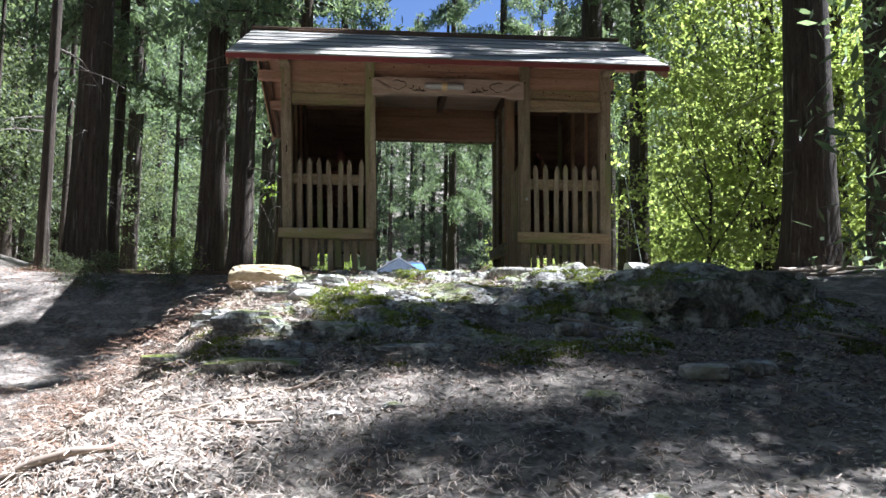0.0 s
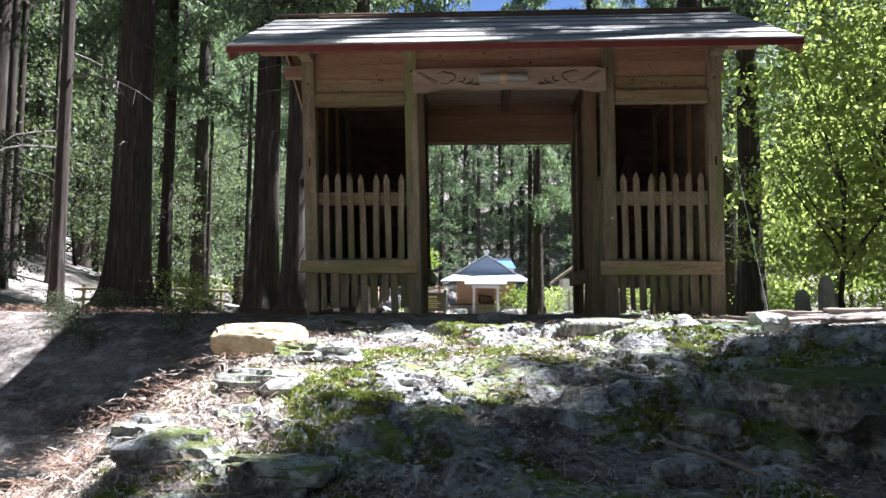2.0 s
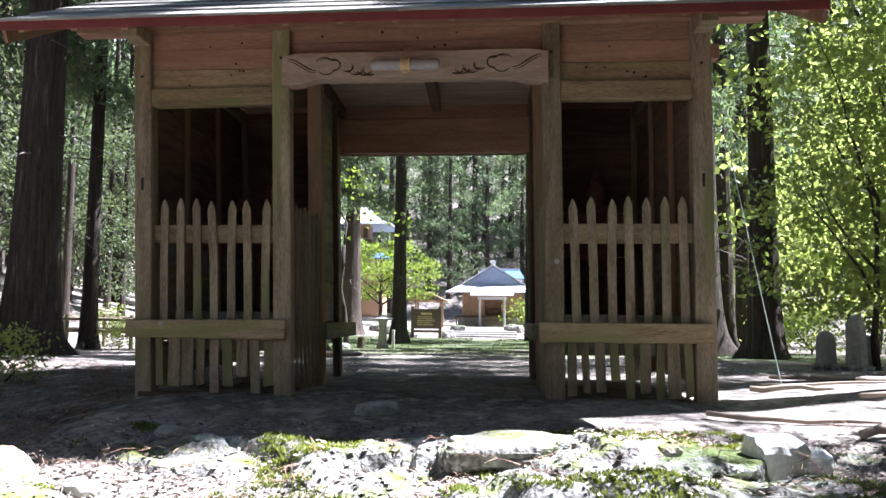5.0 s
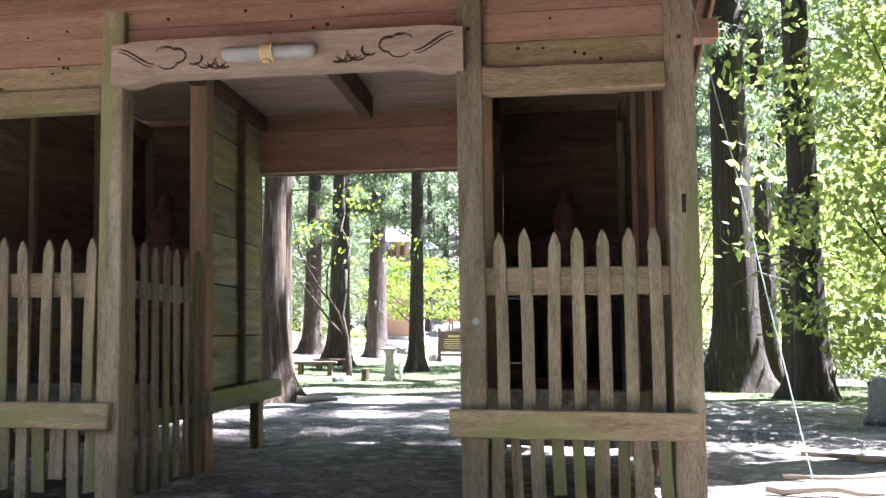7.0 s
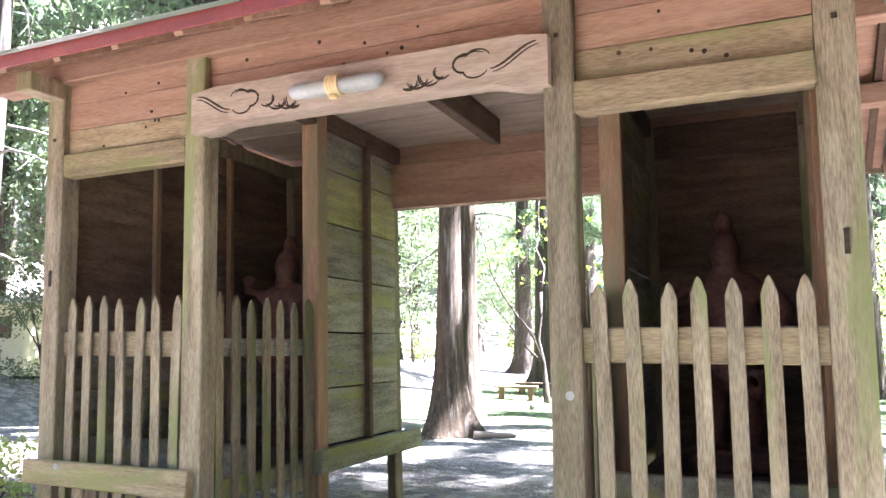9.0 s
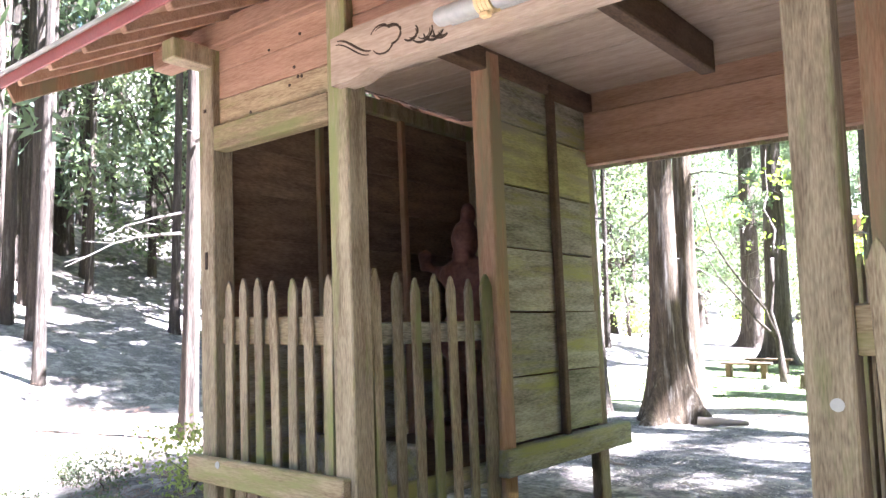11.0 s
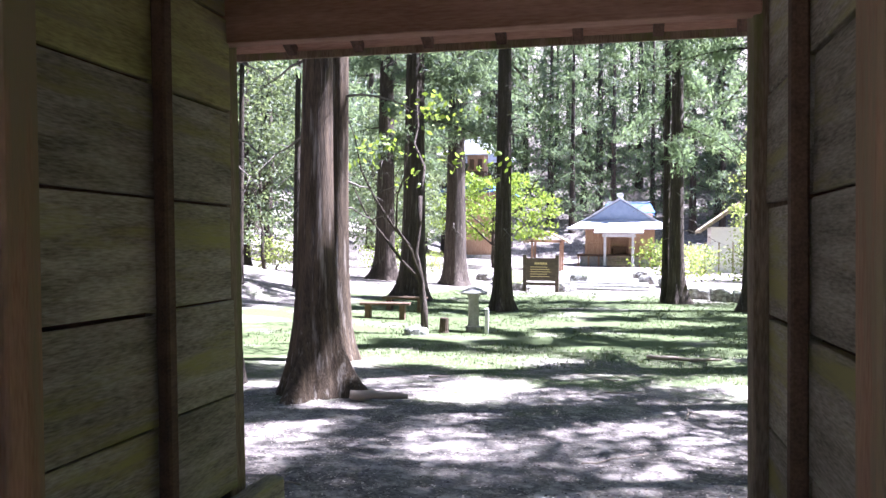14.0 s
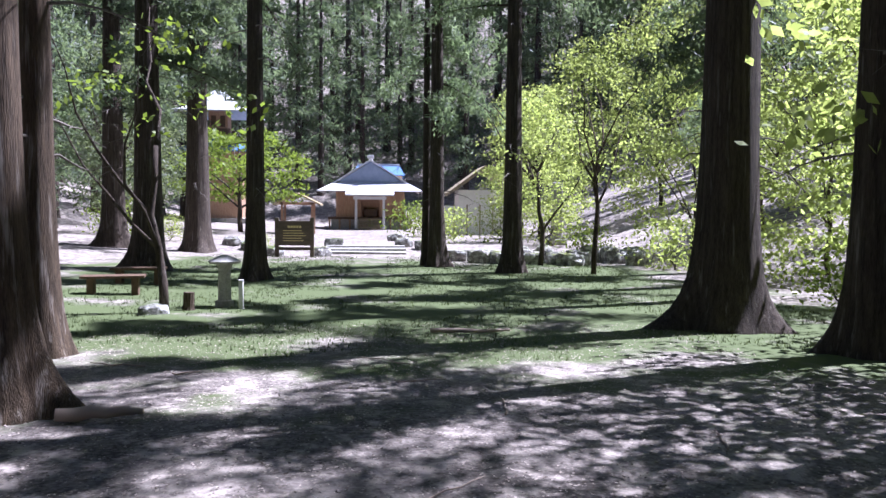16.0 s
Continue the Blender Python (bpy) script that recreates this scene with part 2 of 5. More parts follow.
# ---- ground ----
PROFILE_Y = (-60, -30, -14, -9.5, -7.57, -6.4, -5.4, -4.5, -3.6, -2.7, -1.15, 0, 4, 8, 14, 20, 28, 31, 33.5, 50, 76, 90, 120, 180, 400)
PROFILE_Z = (-9, -6.5, -3.2, -2.05, -1.52, -1.2, -0.94, -0.74, -0.52, -0.34, -0.08, 0, -0.06, -0.12, -0.25, -0.3, -0.36, -0.4, -0.15, -0.18, -0.18, 5, 22, 60, 140)


def smooth_step(a, b, x):
    t = min(1.0, max(0.0, (x - a) / (b - a)))
    return t * t * (3 - 2 * t)


def ground_z(x, y):
    z = float(np.interp(y, PROFILE_Y, PROFILE_Z))
    # hollow beside the path, and the hillside beyond it
    edge = -1.5 + 0.12 * min(0.0, y + 5)
    hollow = smooth_step(edge, edge - 2.0, x) * smooth_step(1.2, -2.5, y)
    z -= 0.95 * hollow * smooth_step(-16, -11, y)
    z += 0.3 * smooth_step(-4.6, -8.5, x) * smooth_step(0, -6, y)
    z += max(0.0, -x - 9) * 0.25 * smooth_step(34, 16, y) + max(0.0, -x - 16) * 0.2 + max(0.0, -x - 4) * 0.04 * smooth_step(6, 14, y)
    z += min(11.0, max(0.0, x - 2.4)) * 0.05 * smooth_step(4, 0, y)
    z += max(0.0, x - 11) * 0.3
    n = noise.noise(Vector((x * 0.45, y * 0.45, 3))) * 0.07 + noise.noise(Vector((x * 1.7, y * 1.7, 7))) * 0.035
    flat = 1 - 0.75 * smooth_step(-1.5, 0.0, y) * smooth_step(82, 76, y) * smooth_step(14, 9, abs(x))
    z += n * flat
    if -14 < y < 24 and abs(x) < 9:
        z += noise.noise(Vector((x * 7, y * 7, 1))) * 0.012
    return z


def axis(stops):
    out = []
    for a, b, s in stops:
        out += list(np.arange(a, b, s))
    return out + [stops[-1][1]]


gx = axis([(-400, -100, 50), (-100, -30, 7), (-30, -9, 1.5), (-9, 7, 0.13), (7, 30, 1.2), (30, 100, 7), (100, 400, 50)])
gy = axis([(-400, -60, 60), (-60, -14, 2.5), (-14, 12, 0.13), (12, 80, 0.7), (80, 100, 5), (100, 400, 40)])
gverts = [(x, y, ground_z(x, y)) for y in gy for x in gx]
W = len(gx)
gfaces = [(j * W + i, j * W + i + 1, (j + 1) * W + i + 1, (j + 1) * W + i) for j in range(len(gy) - 1) for i in range(W - 1)]
SOIL = mat("forest_soil", (0.055, 0.047, 0.04), (0.27, 0.24, 0.21), 1.3, 0.95, 0.8, fine=28, third=(0.36, 0.32, 0.275), third_at=0.56, third_scale=5, dist=0.03)
sn, sl = SOIL.node_tree.nodes, SOIL.node_tree.links
sb = sn["Principled BSDF"]
scol = sb.inputs["Base Color"].links[0].from_socket
geo = sn.new("ShaderNodeNewGeometry")
sp = sn.new("ShaderNodeSeparateXYZ")
sl.new(geo.outputs["Position"], sp.inputs[0])
gn = sn.new("ShaderNodeTexNoise")
gn.inputs["Scale"].default_value = 0.55
gn.inputs["Detail"].default_value = 9
gn.inputs["Roughness"].default_value = 0.65
sl.new(geo.outputs["Position"], gn.inputs["Vector"])
g1 = sn.new("ShaderNodeMapRange")
g1.inputs[1].default_value, g1.inputs[2].default_value, g1.inputs[3].default_value, g1.inputs[4].default_value = 4.5, 10.5, 0.0, 0.36
sl.new(sp.outputs[1], g1.inputs[0])
g3 = sn.new("ShaderNodeMapRange")
g3.inputs[1].default_value, g3.inputs[2].default_value, g3.inputs[3].default_value, g3.inputs[4].default_value = 25.0, 32.0, 0.0, -0.36
sl.new(sp.outputs[1], g3.inputs[0])
ax = sn.new("ShaderNodeMath")
ax.operation = "ABSOLUTE"
sl.new(sp.outputs[0], ax.inputs[0])
g4 = sn.new("ShaderNodeMapRange")
g4.inputs[1].default_value, g4.inputs[2].default_value, g4.inputs[3].default_value, g4.inputs[4].default_value = 6.0, 10.0, 0.0, -0.3
sl.new(ax.outputs[0], g4.inputs[0])
gs = sn.new("ShaderNodeMath")
gs.operation = "ADD"
sl.new(g3.outputs[0], gs.inputs[0])
sl.new(g4.outputs[0], gs.inputs[1])
gt = sn.new("ShaderNodeMath")
gt.operation = "ADD"
sl.new(gs.outputs[0], gt.inputs[0])
sl.new(g1.outputs[0], gt.inputs[1])
ga = sn.new("ShaderNodeMath")
ga.operation = "ADD"
sl.new(gt.outputs[0], ga.inputs[0])
sl.new(gn.outputs[0], ga.inputs[1])
g2 = sn.new("ShaderNodeMapRange")
g2.inputs[1].default_value, g2.inputs[2].default_value = 0.68, 0.8
sl.new(ga.outputs[0], g2.inputs[0])
gm = sn.new("ShaderNodeMix")
gm.data_type = "RGBA"
sl.new(g2.outputs[0], gm.inputs[0])
sl.new(scol, gm.inputs[6])
gm.inputs[7].default_value = (0.07, 0.092, 0.034, 1)
sl.new(gm.outputs[2], sb.inputs["Base Color"])
ground = raw("ground", gverts, gfaces, SOIL, smooth=True)
tagged(ground, "forest floor of dry needles, soil and thin grass", "ground", kind="structure")


# ---- the gate ----
gate = thing("temple_gate", "weathered two-bay wooden temple gate with picket fences", "gate")


def lean(bm):
    for v in bm.verts:
        v.co.x += (-0.022 + 0.0112 * v.co.x) * v.co.z - 0.03 * v.co.y
    return bm


def timber(name, x0, x1, y0, y1, z0, z1, material, label="", bevel=0.007, rough=0.003):
    return part(name, lean(box(x0, x1, y0, y1, z0, z1, bevel, rough=rough)), material, gate, label)


def picket(x, y, z0, z1, w, along="x", material=None, point=True):
    """A pointed board of the fence."""
    bm = bmesh.new()
    t = 0.018
    h = w / 2
    d = random.uniform(-0.018, 0.018)
    top = 0.07 if point else 0.0
    prof = [(-h, z0), (h, z0), (h + d * 0.2, (z0 + z1) / 2), (h + d, z1 - top), (h * 0.4 + d, z1 - top * 0.25), (d, z1), (-h * 0.4 + d, z1 - top * 0.25), (-h + d, z1 - top), (-h + d * 0.2, (z0 + z1) / 2)]
    if not point:
        prof = [(-h, z0), (h, z0 + random.uniform(-0.01, 0.02)), (h + d, z1), (-h + d, z1)]
    a = [bm.verts.new((x + u, y, z) if along == "x" else (x, y + u, z)) for u, z in prof]
    c = [bm.verts.new((x + u, y + t, z) if along == "x" else (x + t, y + u, z)) for u, z in prof]
    bm.faces.new(a)
    bm.faces.new(c[::-1])
    for i in range(len(a)):
        bm.faces.new((a[i], c[i], c[(i + 1) % len(a)], a[(i + 1) % len(a)]))
    bmesh.ops.recalc_face_normals(bm, faces=bm.faces)
    bmesh.ops.bevel(bm, geom=bm.edges[:], offset=0.003, segments=1, affect="EDGES")
    return part("picket", lean(bm), material or WOOD_GREY, gate)


# posts: front, middle and rear rows
PX = [(-1.99, -1.865), (-0.975, -0.85), (0.925, 1.05), (1.925, 2.06)]
for i, (a, b) in enumerate(PX):
    timber("post", a, b, 0.0, 0.125, -0.06, 2.64, WOOD_GREY, rough=0.004)
    ra, rb = (-1.02, -0.945) if i == 1 else (a, b)
    timber("post", ra, rb, 2.3, 2.42, -0.15, 2.64, WOOD_GREY)
for a, b in ((-0.97, -0.85), (0.925, 1.045)):
    timber("post", a, b, 1.08, 1.2, -0.1, 2.66, WOOD_REDV)
for x0, x1 in ((PX[0][1], PX[1][0]), (PX[2][1], PX[3][0])):
    timber("beam", x0, x1, 0.0, 0.09, 2.08, 2.21, WOOD_FLAT, rough=0.005)
    for z0, z1 in ((2.213, 2.355), (2.358, 2.51), (2.513, 2.64)):
        timber("board", x0, x1, 0.045, 0.07, z0, z1, WOOD_FLAT if z1 < 2.4 else WOOD_RED, bevel=0.003)
# side walls of the passage: horizontal boards, batten, low rail
for side, wx in ((-1, -0.905), (1, 0.985)):
    n = 6
    zs = np.linspace(0.5, 2.66, n + 1)
    for k in range(n):
        for y0, y1 in ((1.2, 1.745), (1.755, 2.3)):
            o = random.uniform(-0.006, 0.006) - (0.03 if side < 0 and y0 > 1.5 else 0.0)
            timber("board", wx - 0.014 + o, wx + 0.014 + o, y0, y1, zs[k] + 0.004, zs[k + 1] - random.uniform(0.002, 0.01), WOOD_ALGAE if side < 0 and k == 4 else WOOD_SIDE, bevel=0.003)
    inx = wx - side * 0.04
    timber("batten", inx - 0.022, inx + 0.022, 1.73, 1.785, 0.5, 2.62, WOOD_DARK)
    rx = wx - side * 0.05
    timber("rail", rx - 0.045, rx + 0.045, 1.06, 2.5, 0.36, 0.5, WOOD_SIDE, rough=0.006)
    # fence between front and middle posts
    fx = wx + 0.0
    timber("rail", fx - 0.03, fx + 0.01, 0.125, 1.08, 1.07, 1.17, WOOD_SIDE)
    timber("rail", fx - 0.03, fx + 0.01, 0.125, 1.08, 0.34, 0.44, WOOD_SIDE)
    for k in range(7):
        picket(fx + (0.012 if side < 0 else -0.05), 0.19 + k * 0.135, random.uniform(-0.05, 0.02), 1.4 + random.uniform(-0.02, 0.02), 0.062, "y")
    # outer side walls
    ox = -1.93 if side < 0 else 1.99
    for k in range(10):
        z0 = 0.1 + k * 0.255
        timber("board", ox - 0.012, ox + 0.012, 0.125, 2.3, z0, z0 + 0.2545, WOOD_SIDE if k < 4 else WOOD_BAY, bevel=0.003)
    for y in (0.75, 1.5):
        timber("batten", ox - side * 0.035 - 0.02, ox - side * 0.035 + 0.02, y, y + 0.05, 0.1, 2.62, WOOD_REDV)
    # rear wall of the side bay, with the floor that carries the figure
    a, b = (PX[0][1], PX[1][0]) if side < 0 else (PX[2][1], PX[3][0])
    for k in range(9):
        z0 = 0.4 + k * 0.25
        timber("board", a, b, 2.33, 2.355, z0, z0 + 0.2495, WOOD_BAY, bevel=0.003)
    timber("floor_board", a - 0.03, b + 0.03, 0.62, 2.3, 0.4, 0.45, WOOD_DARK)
    timber("step_board", a - 0.03, b + 0.03, 0.5, 0.56, 0.28, 0.58, WOOD_SIDE)
    # front fence of the bay
    timber("rail", a, b, 0.045, 0.085, 1.07, 1.205, WOOD_FLAT, rough=0.004)
    timber("rail", a - 0.17, b + 0.1, -0.05, -0.003, 0.385, 0.52, WOOD_FLAT, rough=0.008)
    for k in range(7):
        picket(a + 0.085 + k * (b - a - 0.15) / 6, 0.022, 0.5, 1.39 + random.uniform(-0.012, 0.012), 0.06)
    for k in range(9):
        picket(a + 0.05 + k * (b - a - 0.09) / 8, 0.03, random.choice((0.0, 0.02, 0.05, 0.12)), 0.4, random.uniform(0.05, 0.09), point=False)
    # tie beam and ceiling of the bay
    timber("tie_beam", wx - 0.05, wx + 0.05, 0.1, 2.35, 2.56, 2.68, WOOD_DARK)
    timber("foot_beam", a - 0.1, b + 0.12, 0.0, 0.12, -0.09, 0.0, WOOD_DARK, rough=0.01)
    picket(fx + (0.014 if side < 0 else -0.052), 1.03, -0.02, 1.42, 0.1, "y")
# old mortises and round stickers
for x, y, z in ((-1.93, -0.004, 1.5), (1.99, -0.004, 1.5), (-0.91, -0.004, 2.42), (0.985, -0.004, 2.42), (-1.93, -0.004, 2.3), (1.99, -0.004, 2.32)):
    timber("mortise", x - 0.009, x + 0.009, y, y + 0.006, z - (0.045 if z < 2 else 0.009), z + (0.045 if z < 2 else 0.009), CARVE, bevel=0, rough=0)
for x in (-0.947, 0.929):
    timber("mortise", x - 0.004, x + 0.004, 2.34, 2.365, 1.5, 1.6, CARVE, bevel=0, rough=0)
for x, y, z in ((-1.77, -0.056, 0.49), (1.005, -0.006, 0.94)):
    part("sticker", lean(tube([(x, y, z), (x, y + 0.004, z)], 0.018, 14)), LAMP_GREY, gate, "small round pale sticker")
# central lintels
timber("board", PX[1][1], PX[2][0], 0.045, 0.07, 2.43, 2.54, WOOD_RED, bevel=0.003)
timber("board", PX[1][1], PX[2][0], 0.045, 0.07, 2.543, 2.64, WOOD_RED, bevel=0.003)
for z0, z1, o in ((2.2, 2.38, 0.012), (2.383, 2.55, 0.0), (2.553, 2.72, 0.0)):
    timber("board", -0.97, 0.95, 2.29 - o, 2.345, z0, z1, WOOD_RED, bevel=0.004)
for k in range(9):
    timber("ceiling_board", -1.9, 2.0, 0.12 + k * 0.242, 0.12 + k * 0.242 + 0.238, 2.685, 2.7, WOOD_PALE, bevel=0.002)
timber("tie_beam", 0.04, 0.12, 0.13, 1.85, 2.5, 2.68, WOOD_DARK)

# knots in the upper boards
rk0 = random.Random(6)
for x0, x1 in ((PX[0][1], PX[1][0]), (PX[1][1], PX[2][0]), (PX[2][1], PX[3][0])):
    for k in range(7):
        x, z, r = rk0.uniform(x0 + 0.08, x1 - 0.08), rk0.uniform(2.46, 2.62) if x0 > -1 and x0 < 0.5 else rk0.uniform(2.24, 2.62), rk0.uniform(0.005, 0.011)
        part("knot", lean(tube([(x, 0.0425, z), (x, 0.047, z)], r, 9)), CARVE, gate)
# middle plate whose ends stand out past the side walls
timber("middle_plate", -2.42, 2.42, 1.08, 1.21, 2.71, 2.84, WOOD_RED, rough=0.005)

# carved beam with a wavy lower edge and scrolls
bm = bmesh.new()
prof = []
for k in range(33):
    u = -0.925 + k * 1.85 / 32
    f = abs(u) / 0.925
    prof.append((u, 2.2 + 0.035 * smooth_step(0.88, 0.72, f)))
low = [bm.verts.new((u + 0.037, -0.055, z)) for u, z in prof]
high = [bm.verts.new((u + 0.037, -0.055, 2.43 - 0.02 * smooth_step(0.85, 1.0, abs(u) / 0.925))) for u, z in prof]
fr = [bm.faces.new((low[k], low[k + 1], high[k + 1], high[k])) for k in range(32)]
ext = bmesh.ops.extrude_face_region(bm, geom=fr)
for v in ext["geom"]:
    if isinstance(v, bmesh.types.BMVert):
        v.co.y = 0.05
bmesh.ops.recalc_face_normals(bm, faces=bm.faces)
beam = part("carved_beam", lean(bm), WOOD_PALE, gate, "carved cedar beam with cloud scrolls")


def groove(pts, r=0.006):
    bm = tube([(x, -0.054, z) for x, z in pts], [r * (0.4 + 0.6 * math.sin(math.pi * (i + 0.5) / len(pts))) for i in range(len(pts))], 5)
    for v in bm.verts:
        v.co.y = -0.056 + (v.co.y + 0.054) * 0.4
    part("carved_scroll", lean(bm), CARVE, beam)


for s in (-1, 1):
    cx = 0.037
    cloud = []
    for a in np.linspace(0.5, 5.6, 46):
        q = 0.72 + 0.34 * abs(math.sin(1.5 * a + 0.3)) ** 0.7
        cloud.append((s * (0.60 + 0.085 * math.cos(a) * q) + cx, 2.335 + 0.062 * math.sin(a) * q))
    groove(cloud)
    groove([(x * 0.985 + 0.009 * s * 0, z - 0.008) for x, z in cloud[3:20]], 0.004)
    groove([(s * (0.68 + 0.2 * t) + cx, 2.30 + 0.09 * smooth_step(0, 1, t)) for t in np.linspace(0, 1, 12)])
    groove([(s * (0.69 + 0.2 * t) + cx, 2.285 + 0.09 * smooth_step(0, 1, t)) for t in np.linspace(0, 1, 12)], 0.004)
    for q, (u, w) in enumerate(((0.46, 0.04), (0.40, 0.055), (0.34, 0.05), (0.30, 0.04))):
        groove([(s * (u + w * math.cos(a)) + cx, 2.32 - 0.01 * q + w * 0.8 * math.sin(a)) for a in np.linspace(2.4 + q * 0.5, 5.6 + q * 0.3, 12)])
        groove([(s * (u - 0.01 + w * 0.6 * math.cos(a)) + cx, 2.315 - 0.01 * q + w * 0.5 * math.sin(a)) for a in np.linspace(2.4 + q * 0.5, 5.4 + q * 0.3, 10)], 0.004)

# roof
SL = 0.51
EY0, EY1, RY, RZ = -0.8, 3.2, 1.2, 3.46
for y, nm in ((-0.02, "front_plate"), (2.32, "rear_plate")):
    timber(nm, -2.42, 2.42, y, y + 0.13, 2.63, 2.76, WOOD_RED, rough=0.005)
for x0 in (-1.99, 1.93):
    timber("cross_beam", x0, x0 + 0.12, -0.22, 2.62, 2.53, 2.64, WOOD_GREY)
timber("ridge_beam", -2.45, 2.45, 1.14, 1.26, 3.2, 3.32, WOOD_DARK)
for k in range(15):
    x = -2.38 + k * 4.76 / 14
    for s, ye in ((1, EY0), (-1, EY1)):
        bm = bmesh.new()
        box(x - 0.022, x + 0.022, 0, 2.06 * math.sqrt(1 + SL * SL), -0.03, 0.03, 0.004, bm)
        rot = Matrix.Rotation(math.atan(SL) if s > 0 else math.atan(SL), 4, "X")
        m = Matrix.Translation((0, ye + 0.03 * s, 2.44 - 0.05)) @ (Matrix.Identity(4) if s > 0 else Matrix.Diagonal((1, -1, 1, 1))) @ rot
        bmesh.ops.transform(bm, matrix=m, verts=bm.verts)
        if s < 0:
            bmesh.ops.reverse_faces(bm, faces=bm.faces)
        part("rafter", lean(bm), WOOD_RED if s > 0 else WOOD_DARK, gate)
roof = part("roof", lean(box(-2.0, 2.0, 1.0, 1.4, 3.3, 3.4)), WOOD_DARK, gate)
COURSES = 6
for s, ye in ((1, EY0), (-1, EY1)):
    L = math.hypot(2.0, 2.0 * SL)
    for c in range(COURSES):
        u0, u1 = c * L / COURSES - 0.02, (c + 1) * L / COURSES + 0.03
        x = -2.49
        while x < 2.47:
            w = min(random.uniform(0.8, 1.4), 2.49 - x)
            bm = box(x + 0.002, x + w - 0.002, u0, u1, 0.012, 0.03, 0.002)
            for v in bm.verts:
                v.co.z += 0.014 * (1 - (v.co.y - u0) / (u1 - u0)) + random.uniform(0, 0.002)
            m = Matrix.Translation((0, ye, 2.44 - 0.045)) @ (Matrix.Identity(4) if s > 0 else Matrix.Diagonal((1, -1, 1, 1))) @ Matrix.Rotation(math.atan(SL), 4, "X")
            bmesh.ops.transform(bm, matrix=m, verts=bm.verts)
            if s < 0:
                bmesh.ops.reverse_faces(bm, faces=bm.faces)
            part("roof_board", lean(bm), ROOF, roof)
            x += w
    # sheathing beneath the boards
    bm = box(-2.46, 2.46, 0.0, L, -0.004, 0.01, 0)
    bmesh.ops.transform(bm, matrix=Matrix.Translation((0, ye, 2.44 - 0.04)) @ (Matrix.Identity(4) if s > 0 else Matrix.Diagonal((1, -1, 1, 1))) @ Matrix.Rotation(math.atan(SL), 4, "X"), verts=bm.verts)
    if s < 0:
        bmesh.ops.reverse_faces(bm, faces=bm.faces)
    part("sheathing", lean(bm), WOOD_RED, roof)
    fy = ye - 0.012 if s > 0 else ye
    part("fascia", lean(box(-2.5, 2.5, fy, fy + 0.012, 2.36, 2.425, 0.002)), RED_METAL if s > 0 else WOOD_GREY, roof, "red painted metal eave edge" if s > 0 else "grey wooden eave edge")
part("ridge_cap", lean(box(-2.5, 2.5, 1.1, 1.3, 3.425, 3.47, 0.012)), WOOD_DARK, roof)
for x0 in (-2.5, 2.475):
    for s in (1, -1):
        bm = box(x0, x0 + 0.025, 0, math.hypot(2.0, 2.0 * SL), -0.12, 0.012, 0.003)
        ye = EY0 if s > 0 else EY1
        bmesh.ops.transform(bm, matrix=Matrix.Translation((0, ye, 2.405)) @ (Matrix.Identity(4) if s > 0 else Matrix.Diagonal((1, -1, 1, 1))) @ Matrix.Rotation(math.atan(SL), 4, "X"), verts=bm.verts)
        if s < 0:
            bmesh.ops.reverse_faces(bm, faces=bm.faces)
        part("barge_board", lean(bm), WOOD_REDV, roof)
for side, x0 in ((-1, -1.97), (1, 2.0)):
    # gable triangle above the side wall
    bm = bmesh.new()
    tri = [(0.0, 2.7), (2.4, 2.7), (1.2, 3.28)]
    a = [bm.verts.new((x0, y, z)) for y, z in tri]
    c = [bm.verts.new((x0 + 0.025, y, z)) for y, z in tri]
    bm.faces.new(a), bm.faces.new(c[::-1])
    for i in range(3):
        bm.faces.new((a[i], a[(i + 1) % 3], c[(i + 1) % 3], c[i]))
    bmesh.ops.recalc_face_normals(bm, faces=bm.faces)
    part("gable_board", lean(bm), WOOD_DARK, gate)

# lamp on the carved beam
lamp = thing("wall_lamp", "grey tube lamp with cream plastic collar on beam", "lamp", at=(-0.06, -0.1, 2.315))
part("base_plate", box(-0.2, 0.2, 0.02, 0.044, -0.03, 0.05), LAMP_GREY, lamp)
bm = tube([(-0.245, 0, 0), (-0.235, 0, 0), (-0.22, 0, 0), (0.22, 0, 0), (0.235, 0, 0), (0.245, 0, 0)], [0.022, 0.032, 0.036, 0.036, 0.032, 0.022], 20)
part("tube_housing", bm, LAMP_GREY, lamp, "grey ribbed tube housing", True)
bm = bmesh.new()
for k in range(4):
    tube([(-0.032 + k * 0.017, 0, 0.003), (-0.017 + k * 0.017, 0, 0.003)], 0.05, 20, bm)
part("collar", bm, LAMP_CREAM, lamp, "cream ribbed collar")
part("switch_knob", box(-0.02, 0.02, -0.03, 0.0, -0.065, -0.045, 0.004), LAMP_CREAM, lamp)


